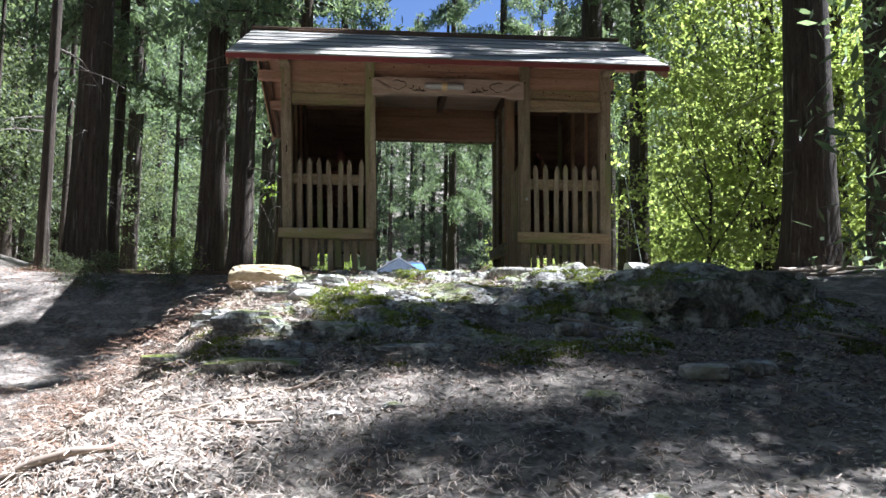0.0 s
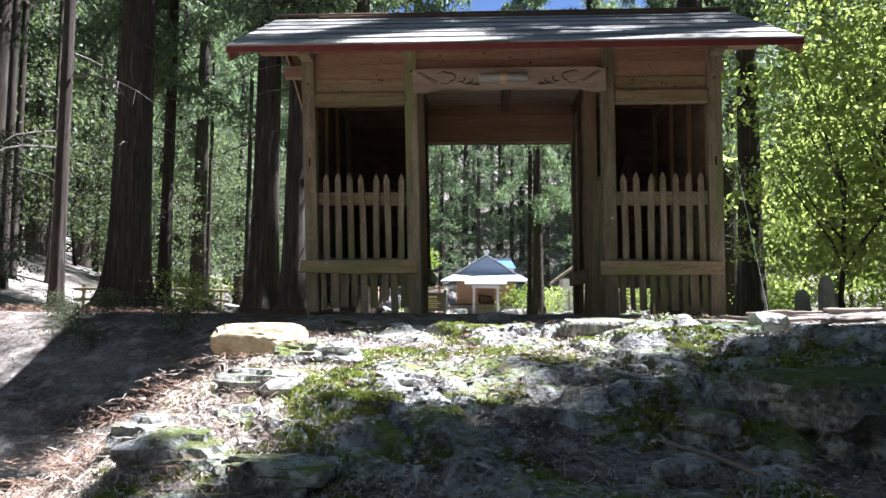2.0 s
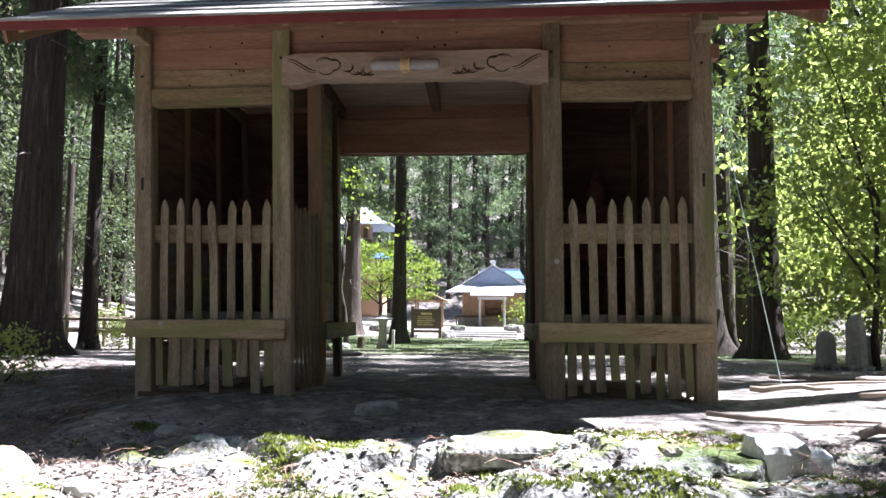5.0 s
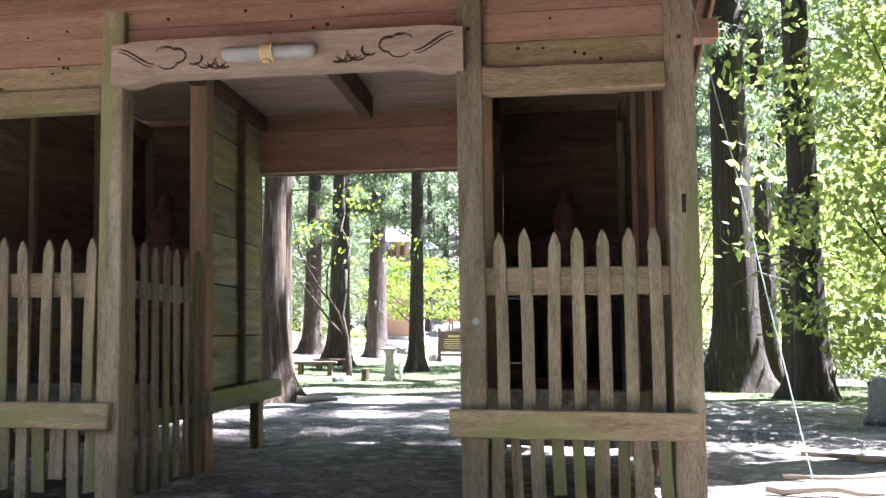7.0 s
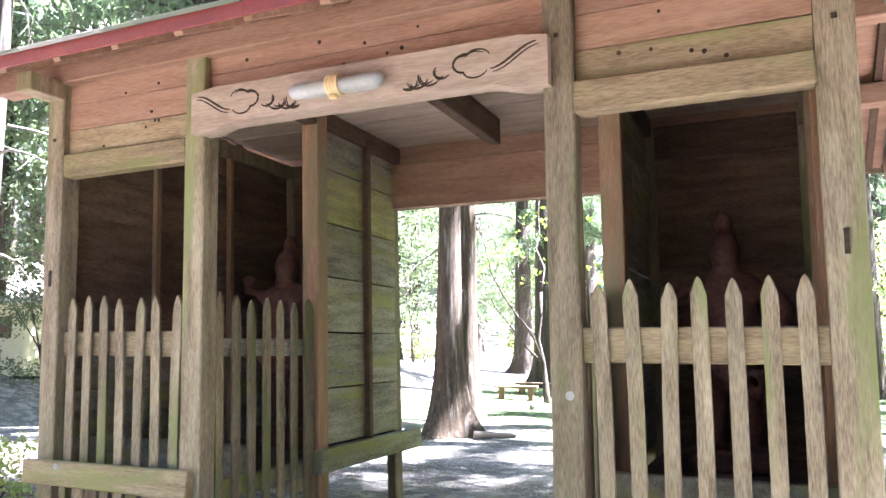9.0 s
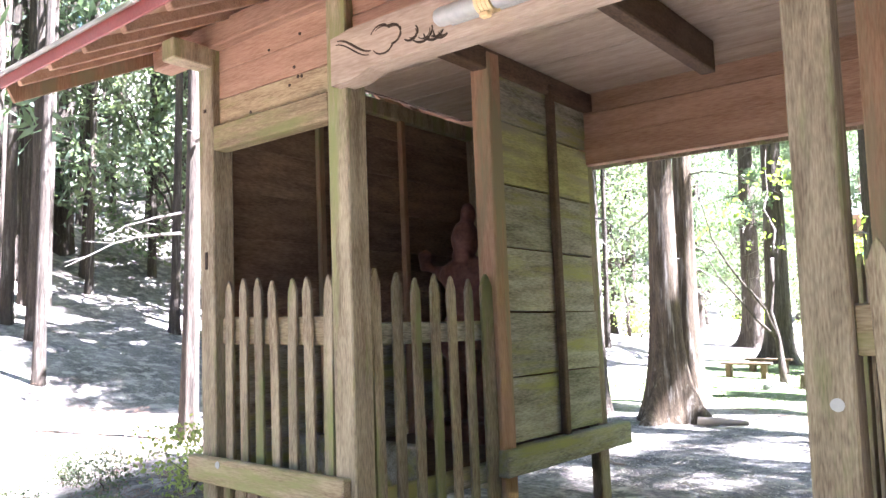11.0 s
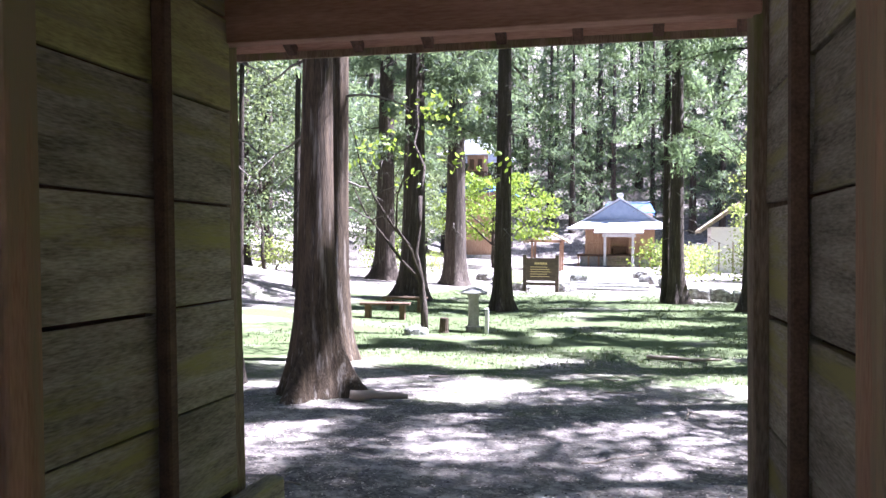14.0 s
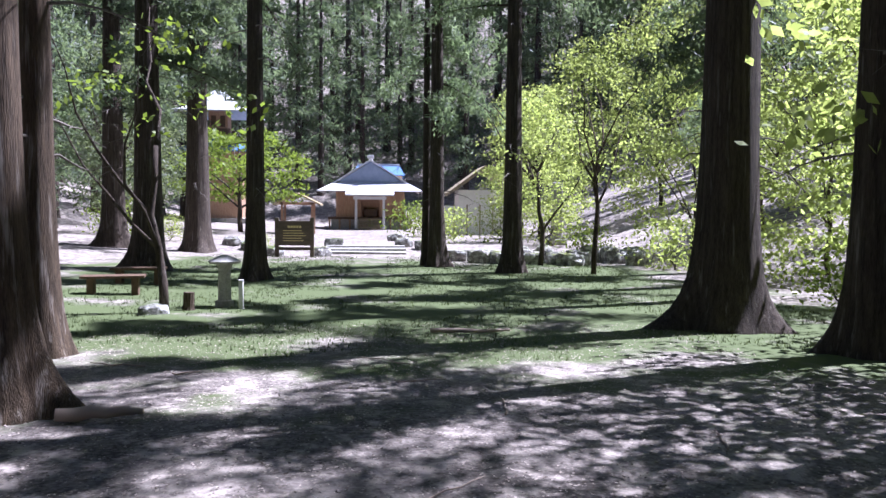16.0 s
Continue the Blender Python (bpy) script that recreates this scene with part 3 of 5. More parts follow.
# ---- rocks ----
def rock_bm(sx, sy, sz, seed, flat=0.0, sub=4, rough=0.3):
    bm = bmesh.new()
    bmesh.ops.create_icosphere(bm, subdivisions=sub, radius=1)
    for v in bm.verts:
        d = v.co.copy()
        n = noise.fractal(d * 1.1 + Vector((seed * 7.3, seed, 0)), 0.9, 2.1, 5)
        v.co = d * (1 + rough * n + 0.06 * noise.fractal(d * 5 + Vector((seed, 3, 0)), 0.9, 2.1, 3))
        if flat:
            q = round(v.co.z / flat) * flat
            v.co.z = v.co.z * 0.3 + q * 0.7
            k = 1 + 0.12 * noise.noise(Vector((q * 9, seed, d.x)))
            v.co.x *= k
            v.co.y *= k
        # blocky rather than round
        for i in range(3):
            c = v.co[i]
            v.co[i] = math.copysign(min(abs(c), 0.78 + 0.22 * (abs(c) - 0.78) if abs(c) > 0.78 else abs(c)), c)
        v.co.x *= sx
        v.co.y *= sy
        v.co.z *= sz
    return bm


def rock(name, x, y, z, sx, sy, sz, seed, material, label, rz=0, tilt=0, flat=0.0, rough=0.3, group="", sub=4):
    ob = part(name, rock_bm(sx, sy, sz, seed, flat, sub, rough), material, None, smooth=False)
    ob.matrix_world = pose(x, y, z, tilt, 0, rz)
    return tagged(ob, label, "rock", group)


OUT = "rocks of the outcrop below the gate"
rnd = random.Random(4)
rock("flat_stone", -1.84, -2.0, -0.20, 0.40, 0.27, 0.15, 11, STONE_TAN, "long flat tan stone propped on a small stone", -8, 3, 0.0, 0.2)
rock("support_stone", -1.97, -2.15, -0.42, 0.1, 0.1, 0.12, 12, ROCK, "small stone propping up the flat stone", sub=3)


def outcrop_height(x, y):
    """Bedrock that breaks through the path in tilted, layered steps."""
    w = noise.noise(Vector((x * 0.9, y * 0.9, 11))) * 0.35
    m = smooth_step(-2.15, -1.5, x + w * 0.6 - 0.1 * (y + 3)) * smooth_step(3.5, 2.6, x + w) * smooth_step(-5.2, -4.3, y + w - 0.12 * x) * smooth_step(-0.75, -1.5, y - w * 0.5)
    lump = noise.fractal(Vector((x * 0.8, y * 0.8, 4)), 1.0, 2.1, 5)
    bulge = 0.2 * math.exp(-((x - 1.9) ** 2 / 0.7 + (y + 3.0) ** 2 / 0.6)) + 0.1 * math.exp(-((x - 0.55) ** 2 / 0.8 + (y + 1.6) ** 2 / 0.25))
    h = 0.08 + 0.12 * lump + bulge
    # beds that dip towards the gate, broken off in short sharp risers
    wx, wy = x + 0.25 * noise.noise(Vector((x * 1.4, y * 1.4, 9))), y + 0.25 * noise.noise(Vector((x * 1.4, y * 1.4, 15)))
    for step, fx, fy, seed in ((0.12, 0.06, 0.16, 2),):
        t = h + fy * wy + fx * wx + 0.07 * noise.noise(Vector((wx * 1.9, wy * 1.9, seed)))
        fr = t / step - math.floor(t / step)
        h += (smooth_step(0.25, 0.8, fr) - fr) * step * 0.95
    # joints across the beds
    for fx, fy, seed, width, depth in ((1.7, 0.8, 21, 0.06, 0.10), (0.8, 2.2, 27, 0.045, 0.07)):
        h -= depth * smooth_step(width, 0.0, abs(noise.noise(Vector((wx * fx + 0.5 * wy, wy * fy, seed)))))
    h += 0.024 * noise.fractal(Vector((x * 3.5, y * 3.5, 1)), 0.9, 2.0, 5)
    return ground_z(x, y) - 0.12 + m * (h + 0.08)


ox, oy = np.arange(-2.7, 3.9, 0.026), np.arange(-5.7, -0.6, 0.026)
nx = len(ox)
overts = [(x, y, outcrop_height(x, y)) for y in oy for x in ox]
ofaces = [(q * nx + p, q * nx + p + 1, (q + 1) * nx + p + 1, (q + 1) * nx + p) for q in range(len(oy) - 1) for p in range(nx - 1)]
outcrop = raw("rock_outcrop", overts, ofaces, ROCK)
tagged(outcrop, "stepped grey bedrock with moss and lichen patches", "rock", kind="structure")
for k, (x, y, a, b, c) in enumerate([(-1.1, -4.2, 0.36, 0.28, 0.12), (-0.75, -3.1, 0.3, 0.2, 0.12), (-1.4, -4.9, 0.42, 0.36, 0.1), (0.75, -1.5, 0.5, 0.3, 0.1), (-0.5, -4.6, 0.4, 0.26, 0.1), (-1.78, -3.62, 0.34, 0.26, 0.17), (-1.42, -3.15, 0.36, 0.24, 0.13), (-1.55, -4.05, 0.3, 0.26, 0.15), (-2.0, -4.3, 0.26, 0.2, 0.12), (-1.3, -2.5, 0.34, 0.2, 0.1)]):
    rock("rock_ledge", x, y, outcrop_height(x, y) - 0.02, a, b, c, 20 + k, ROCK, "grey layered rock ledge with moss patches", rnd.uniform(-12, 12), rnd.uniform(-4, 6), 0.3, 0.5, OUT)
for k, (x, y, a, b, c) in enumerate([(1.75, -3.6, 0.75, 0.5, 0.3), (2.5, -3.1, 0.7, 0.55, 0.3), (1.55, -1.75, 0.35, 0.3, 0.18), (2.7, -2.2, 0.5, 0.45, 0.25)]):
    rock("mossy_boulder", x, y, ground_z(x, y) - 0.02, a, b, c, 40 + k, ROCK_MOSS, "low dark boulder covered in moss and lichen", rnd.uniform(0, 90), 0, 0, 0.5, OUT, 5)
rock("white_stone", 1.86, -1.7, outcrop_height(1.86, -1.7) + 0.06, 0.15, 0.13, 0.13, 51, STONE_PALE, "pale angular stone lying on the rocks", 20, sub=3)
rock("white_stone", 2.08, -1.58, outcrop_height(2.08, -1.58) + 0.03, 0.13, 0.1, 0.09, 52, STONE_PALE, "small pale stone beside the larger one", 70, sub=3)
for k in range(46):
    x, y = rnd.uniform(-2.2, 3.4), rnd.uniform(-7.2, -0.5)
    s = rnd.choice((0.035, 0.05, 0.07, 0.11))
    rock("loose_stone", x, y, max(ground_z(x, y), outcrop_height(x, y)) + s * 0.15, s * rnd.uniform(1, 1.7), s * rnd.uniform(0.8, 1.3), s * 0.6, 60 + k, ROCK if k % 3 else STONE_GREY, "small loose grey stone on the path", rnd.uniform(0, 360), 0, 0, 0.4, "loose stones", 2)
for k, x in enumerate((-1.93, -0.9, 0.99, 2.0)):
    rock("footing_stone", x - 0.02, 0.04, -0.1, 0.17, 0.16, 0.09, 120 + k, ROCK, "rough footing stone under a gate post", k * 30, 0, 0, 0.3, "footing stones", 3)


# ---- trees ----
def trunk_bm(r, h, seed, flare=1.0, sides=40, lean_x=0.0, lean_y=0.0):
    bm = bmesh.new()
    rings = []
    hs = [-0.25, -0.05, 0.05, 0.15, 0.28, 0.45, 0.7, 1.0, 1.4, 1.9, 2.5, 3.2, 4, 5, 6.5, 8.5, 11, 14, h]
    for z in hs:
        ring = []
        tp = max(0.06, 1 - 0.75 * max(z, 0) / h)
        for k in range(sides):
            a = 2 * math.pi * k / sides
            root = max(0.0, math.sin(a * 3 + seed) * 0.6 + math.sin(a * 5 + seed * 2.7) * 0.5)
            f = math.exp(-max(z, -0.1) / 0.35)
            f2 = math.exp(-max(z, 0) / 1.1)
            rr = r * tp * (1 + 0.06 * noise.noise(Vector((math.cos(a) * 3, math.sin(a) * 3, z * 0.3 + seed * 5))))
            rr *= 1 + 0.05 * math.sin(a * 7 + seed + z * 0.1) * (0.3 + f2)
            rr += r * flare * (f * (0.25 + 0.95 * root) + 0.22 * f2)
            rr *= 1 + 0.025 * noise.noise(Vector((math.cos(a) * 14, math.sin(a) * 14, z * 1.2 + seed)))
            ring.append(bm.verts.new((math.cos(a) * rr + lean_x * z, math.sin(a) * rr + lean_y * z, z)))
        rings.append(ring)
    for a, c in zip(rings, rings[1:]):
        for k in range(sides):
            bm.faces.new((a[k], a[(k + 1) % sides], c[(k + 1) % sides], c[k]))
    bm.faces.new(rings[-1])
    return bm


def leaf_quads(out_v, out_f, rng, p, n, spread, size, droop=0.4, thin=0.35):
    """n small folded leaf sprays about the point p."""
    q = p + np.clip(rng.normal(0, 1, (n, 3)), -1.7, 1.7) * np.array(spread)
    d = rng.normal(0, 1, (n, 3))
    d[:, 2] -= droop
    d /= np.linalg.norm(d, axis=1)[:, None]
    w = np.cross(d, rng.normal(0, 1, (n, 3)))
    w /= np.linalg.norm(w, axis=1)[:, None] + 1e-6
    s = size * rng.uniform(0.6, 1.4, (n, 1))
    base = len(out_v)
    out_v.extend(map(tuple, np.stack([q - d * s, q + w * s * thin, q + d * s, q - w * s * thin], 1).reshape(-1, 3)))
    out_f.extend((base + 4 * i, base + 4 * i + 1, base + 4 * i + 2, base + 4 * i + 3) for i in range(n))


def cedar_crown(seed, z0, z1, reach, branches, per, size, wide=0.13, extra=0.1):
    """Drooping sprays along many limbs, uneven and full of gaps."""
    rng = np.random.default_rng(seed)
    v, f = [], []
    bm = bmesh.new()
    for b in range(branches):
        t = (b + rng.uniform(0, 1)) / branches
        z = z0 + (z1 - z0) * t
        a = rng.uniform(0, 2 * math.pi)
        L = reach * (1 - 0.75 * t) * rng.uniform(0.45, 1.15)
        dirn = np.array((math.cos(a), math.sin(a), 0))
        lift = rng.uniform(-0.25, 0.15)
        pts = []
        for k in range(5):
            s = k / 4
            pts.append(np.array((0, 0, z)) + dirn * L * s + np.array((0, 0, lift * L * s - 0.25 * L * s * s)))
        tube(pts, [0.045, 0.03, 0.02, 0.012, 0.006], 4, bm, False)
        for k in range(1, 5):
            leaf_quads(v, f, rng, pts[k], per, (L * wide + extra, L * wide + extra, 0.16), size, 0.8, 0.22)
    return v, f, bm


def leafy_crown(seed, z0, z1, reach, clumps, per, size, thin=0.55):
    rng = np.random.default_rng(seed)
    v, f = [], []
    for c in range(clumps):
        a, u = rng.uniform(0, 2 * math.pi), rng.uniform(0.1, 1.0) ** 0.5
        t = rng.uniform(0, 1)
        R = reach * (0.5 + 0.5 * math.sin(math.pi * min(1, 0.15 + t)))
        p = np.array((math.cos(a) * u * R, math.sin(a) * u * R, z0 + (z1 - z0) * t))
        leaf_quads(v, f, rng, p, per, (0.3, 0.3, 0.12), size, 0.1, thin)
    return v, f


def leaf_mesh(name, v, f, material):
    me = bpy.data.meshes.new(name)
    me.from_pydata(v, [], f)
    me.materials.append(material)
    return me


CROWNS = []
for k in range(4):
    v, f, bm = cedar_crown(100 + k, (4.6, 5.5, 6.5, 5.0)[k], 19, 3.2, 32, 150, 0.1, 0.055, 0.085)
    CROWNS.append((leaf_mesh("crown", v, f, NEEDLES), mesh_of(bm, "limb", BARK)))
DEAD_LIMBS = []
for k in range(3):
    rg = random.Random(50 + k)
    bm = bmesh.new()
    for q in range(13):
        a, z, L = rg.uniform(0, 6.28), rg.uniform(1.9, 8.0), rg.uniform(0.4, 1.7)
        pts = []
        for i in range(6):
            s = i / 5
            pts.append((math.cos(a + 0.2 * s) * (0.1 + L * s), math.sin(a + 0.2 * s) * (0.1 + L * s), z - 0.35 * L * s * s + rg.uniform(-0.03, 0.03)))
        tube(pts, [0.02, 0.016, 0.012, 0.009, 0.006, 0.003], 5, bm)
        for i in (2, 3, 4):
            p = Vector(pts[i])
            tube([p, p + Vector((rg.uniform(-0.3, 0.3), rg.uniform(-0.3, 0.3), rg.uniform(-0.25, 0.1)))], [0.006, 0.002], 4, bm)
    DEAD_LIMBS.append(mesh_of(bm, "dead_limb", DEAD))
FAR = []
for k in range(3):
    v, f, bm = cedar_crown(200 + k, (1.6, 2.2, 3.0)[k], 20, 3.2, 56, 22, 0.18)
    FAR.append((leaf_mesh("crown", v, f, NEEDLES), mesh_of(bm, "limb", BARK), mesh_of(trunk_bm(0.26, 20, 7 + k, 0.7, 12), "trunk", BARK, True)))


v, f, bm = cedar_crown(250, 11.0, 19, 1.6, 22, 18, 0.14)
FAR.append((leaf_mesh("crown", v, f, NEEDLES), mesh_of(bm, "limb", BARK), mesh_of(trunk_bm(0.095, 20, 4, 0.7, 12), "trunk", BARK, True)))
v, f, bm = cedar_crown(260, 1.8, 10.5, 3.4, 95, 24, 0.15)
FAR.append((leaf_mesh("crown", v, f, NEEDLES), mesh_of(bm, "limb", BARK), mesh_of(trunk_bm(0.18, 11, 5, 0.7, 12), "trunk", BARK, True)))

v, f, bm = cedar_crown(270, 16.0, 27, 3.0, 64, 20, 0.17)
FAR.append((leaf_mesh("crown", v, f, NEEDLES), mesh_of(bm, "limb", BARK), mesh_of(trunk_bm(0.24, 27, 6, 0.8, 14), "trunk", BARK, True)))


def tree(x, y, r, seed, z=None, h=21, flare=1.0, lx=0.0, ly=0.0, material=None, crown=True, label="tall straight cedar with furrowed bark and high crown", ck=None, turn=None):
    z = ground_z(x, y) if z is None else z
    e = thing("cedar_tree", label, "tree", "tall cedars", (x, y, z))
    part("trunk", trunk_bm(r, h, seed, flare, lean_x=lx, lean_y=ly), material or BARK, e, smooth=True)
    o = tagged(new("dead_limb", DEAD_LIMBS[seed % 3]), kind="stuff")
    o.parent = e
    o.rotation_euler = (0, 0, seed * 2.3)
    if crown:
        c, li = CROWNS[seed % 4 if ck is None else ck]
        rz = seed * 1.7 if turn is None else turn
        for nm, me in (("crown", c), ("limb", li)):
            o = tagged(new(nm, me), kind="stuff")
            o.parent = e
            o.rotation_euler = (0, 0, rz)
            o.location = (lx * 8, ly * 8, 0)
    return e


def far_tree(x, y, s, k, turn):
    # serves the visible forest and the cedars added out of view for shade
    e = thing("forest_tree", "dark green cedar, on the wooded slope or added for shade", "tree", "forest cedars", (x, y, ground_z(x, y) - 0.2))
    for nm, me in zip(("crown", "limb", "trunk"), FAR[k]):
        o = new(nm, me) if nm == "trunk" else tagged(new(nm, me), kind="stuff")
        o.parent = e
    e.scale = (s, s, s)
    e.rotation_euler = (0, 0, turn)
    return e


# beyond the gate
tree(-2.72, 7.0, 0.165, 1, material=BARK_RED, flare=2.5, label="reddish cedar with spreading roots behind the gate")
tree(-3.5, 9.5, 0.16, 2, material=BARK_RED, flare=1.5, label="reddish cedar with a mossy foot")
tree(-10.05, 31.3, 0.42, 3)
tree(-6.1, 22.1, 0.36, 4)
tree(-6.9, 31.0, 0.44, 5)
tree(-2.95, 19.6, 0.22, 6)
tree(1.6, 24.4, 0.22, 8, lx=-0.005)
tree(1.3, 24.9, 0.12, 9, crown=False, label="thin cedar trunk standing close to a thicker one")
tree(3.5, 22.2, 0.25, 10)
tree(4.65, 11.5, 0.4, 11, flare=1.2, label="massive dark cedar with flared roots")
tree(5.25, 9.2, 0.25, 12, ck=2)
# beside and before the gate
tree(6.3, 3.1, 0.42, 14, label="massive dark cedar with flared roots")
tree(-6.92, 6.4, 0.37, 15)
tree(-3.99, 7.2, 0.24, 16)
tree(-4.85, 8.0, 0.29, 17)
tree(-7.15, 8.5, 0.13, 20)
tree(-9.8, 17.1, 0.24, 19)
tree(-5.9, 2.3, 0.085, 21, flare=0.5, crown=False, label="thin bare cedar trunk beside the hollow")
tree(-11.5, 9.2, 0.22, 22)
# cedars added along the bank, out of view, to shade path and rocks
for k, (x, y, s) in enumerate([(6.2, -5.0, 0.7), (5.9, -6.6, 0.75), (5.8, -8.2, 0.78), (5.6, -9.8, 0.8), (8.4, -1.8, 1.1), (7.6, -3.2, 1.0), (7.9, -5.0, 1.0), (8.0, -6.8, 0.95), (8.2, -8.8, 0.95), (7.2, -1.4, 1.0), (5.9, -1.9, 0.6), (5.8, -3.4, 0.65), (4.9, -7.2, 0.7), (4.9, -8.8, 0.75), (5.0, -10.4, 0.8), (6.7, -7.6, 1.0)]):
    far_tree(x, y, s, 4, k * 1.1)
# next four: unseen taller cedars, added so their crowns shade outcrop and path
tree(8.7, -0.7, 0.24, 40)
far_tree(9.2, -0.4, 0.65, 5, 0.3)
far_tree(8.1, -1.0, 0.6, 5, 1.3)
far_tree(11.3, -1.5, 0.78, 5, 0.4)
far_tree(8.8, 6.6, 0.95, 5, 1.7)
# next two: added out of sight, one to shade the yard, one the hollow
far_tree(7.8, 7.6, 0.8, 5, 0.2)
far_tree(6.9, 1.9, 1.3, 5, 2.2)
# unseen tall cedars behind and beside the path's start, added to block sky light
for k, (x, y, s) in enumerate([(4.3, -6.6, 0.95), (3.4, -10.4, 1.0), (0.6, -13.0, 1.0), (-3.2, -12.6, 1.05), (6.6, -12.2, 1.0), (-6.4, -13.5, 1.0), (3.2, -15.5, 1.1), (-0.8, -16.5, 1.1), (9.6, -10.0, 1.1), (9.4, -13.8, 1.1), (-9.8, -11.5, 1.0)]):
    far_tree(x, y, s, 5, k * 1.9)
# three cedars added off the sightline to throw shade on the clearing
tree(6.15, 15.3, 0.22, 30)
tree(7.5, 18.3, 0.24, 31)
tree(9.2, 22.2, 0.26, 32)
# plantation of thin cedars on the slope
rp = random.Random(3)
for k in range(100):
    x, y = -9.5 - 19 * rp.random(), -5 + 28 * rp.random()
    far_tree(x, y, rp.uniform(0.8, 1.15), 3, rp.uniform(0, 6))

rf = random.Random(12)
keep = []
count = 0
while count < 120:
    a = rf.uniform(0, 2 * math.pi)
    d = rf.uniform(20, 48) if count > 30 else rf.uniform(14, 26)
    x, y = d * math.sin(a), 8 + d * math.cos(a)
    if (x > -14 and x < 27 and y > -14) or any((x - p) ** 2 + (y - q) ** 2 < 6 for p, q in keep):
        continue
    keep.append((x, y))
    far_tree(x, y, rf.uniform(0.85, 1.3), rf.randrange(3), rf.uniform(0, 6))
    count += 1
# wooded slope behind the hall
for k in range(100):
    x, y = -48 + 96 * ((k * 37 % 100) / 99) + rf.uniform(-1.5, 1.5), 80 + 32 * (k / 99) + rf.uniform(-2, 2)
    far_tree(x, y, rf.uniform(1.1, 1.7), rf.randrange(3), rf.uniform(0, 6))
for k in range(16):
    far_tree(rf.uniform(22, 38), 20 + k * 3.4, rf.uniform(1.0, 1.4), rf.randrange(3), rf.uniform(0, 6))
    far_tree(rf.uniform(-34, -15), 30 + k * 3.0, rf.uniform(1.0, 1.4), rf.randrange(3), rf.uniform(0, 6))

LEAFY = []
for k in range(6):
    v, f = leafy_crown(300 + k, 0.8, 6.5, 2.2, 110, 62, 0.058)
    LEAFY.append(leaf_mesh("crown", v, f, LEAVES if k < 3 else LEAVES_DULL))


def limbs_bm(seed, n, h, reach, r0):
    """Bent, forking limbs of a small broad-leaved tree."""
    rg = random.Random(seed)
    bm = bmesh.new()
    top = []
    p = Vector((0, 0, -0.1))
    stem = [p.copy()]
    for k in range(5):
        p = p + Vector((rg.uniform(-0.12, 0.12), rg.uniform(-0.12, 0.12), h * 0.12))
        stem.append(p.copy())
    tube(stem, [r0 * (1.3 - 0.13 * k) for k in range(6)], 8, bm)
    for b in range(n):
        s = stem[rg.randrange(2, 6)].copy()
        a = rg.uniform(0, 6.28)
        pts = [s]
        for k in range(5):
            s = s + Vector((math.cos(a) * reach * 0.17, math.sin(a) * reach * 0.17, h * 0.11)) + Vector([rg.uniform(-0.1, 0.1) for _ in range(3)])
            a += rg.uniform(-0.5, 0.5)
            pts.append(s.copy())
        tube(pts, [r0 * 0.55 * (1 - 0.17 * k) for k in range(6)], 6, bm)
    return bm


def leafy(x, y, s, k, name="young_tree", label="young broad-leaved tree with bright green leaves", turn=0.0, group="broad-leaved trees"):
    e = thing(name, label, "tree", group, (x, y, ground_z(x, y)))
    part("trunk", limbs_bm(k * 3 + int(x * 7), 7, 5.0, 2.0, 0.05), BARK, e, smooth=True)
    o = tagged(new("crown", LEAFY[k % 3 + (3 if x < 0 else 0)]), kind="stuff")
    o.parent = e
    e.scale = (s, s, s)
    e.rotation_euler = (0, 0, turn)
    return e


# the last two overlap, added to darken the yard's right side with their shadow
for k, (x, y, s) in enumerate([(7.3, 6.3, 1.2), (9.5, 14.5, 1.1), (10.5, 8.0, 1.2), (9.0, 4.6, 0.9), (11, 11.5, 1.3), (16.5, 18, 1.5), (11.2, 20, 1.1), (10.5, 27, 1.2), (13.5, 5, 1.3), (16, 23, 1.6), (14.5, 30, 1.5), (19, 11, 1.6),
                               (-10.5, 14.5, 0.8), (-13, 12, 1.1), (-13, 26, 1.2), (-15, 19, 1.2), (-12, 38, 1.3), (-16, 8, 1.2), (-14, 45, 1.3), (7.5, 38, 1.1), (-9.8, 6.2, 0.55), (19, 34, 1.8), (-18, 33, 1.6), (23, 17, 1.8), (12, 44, 1.6), (8.8, 50, 1.4), (-16, 52, 1.8), (17, 48, 2.0), (5.3, 5.0, 0.75), (7.6, 8.2, 1.5), (8.3, 7.3, 1.3)]):
    leafy(x, y, s, k, turn=k * 1.3)

# sapling with a bare, forking stem on the grass
def single_tree(name, label, x, y, seed, n, h, reach, r0, crown_args, bark, leaves):
    e = thing(name, label, "tree", at=(x, y, ground_z(x, y)))
    part("trunk", limbs_bm(seed, n, h, reach, r0), bark, e, smooth=True)
    v, f = leafy_crown(*crown_args)
    o = new("crown", leaf_mesh("crown", v, f, leaves))
    o.parent = e


single_tree("small_tree", "slender forked tree with sparse leaves on the grass", 5.6, 21.6, 5, 6, 5.4, 2.8, 0.065, (77, 2.4, 6.0, 2.1, 60, 40, 0.055), BARK_RED, LEAVES)
single_tree("small_tree", "upright bushy tree with small dense leaves", 4.9, 25.2, 6, 8, 5.0, 2.2, 0.07, (76, 1.8, 5.4, 1.6, 80, 46, 0.052), BARK, LEAVES)
single_tree("small_tree", "slender leaning tree with a few fresh leaves", -3.35, 13.5, 9, 4, 4.4, 2.2, 0.06, (78, 2.6, 4.4, 1.5, 14, 16, 0.06), BARK, MAPLE)
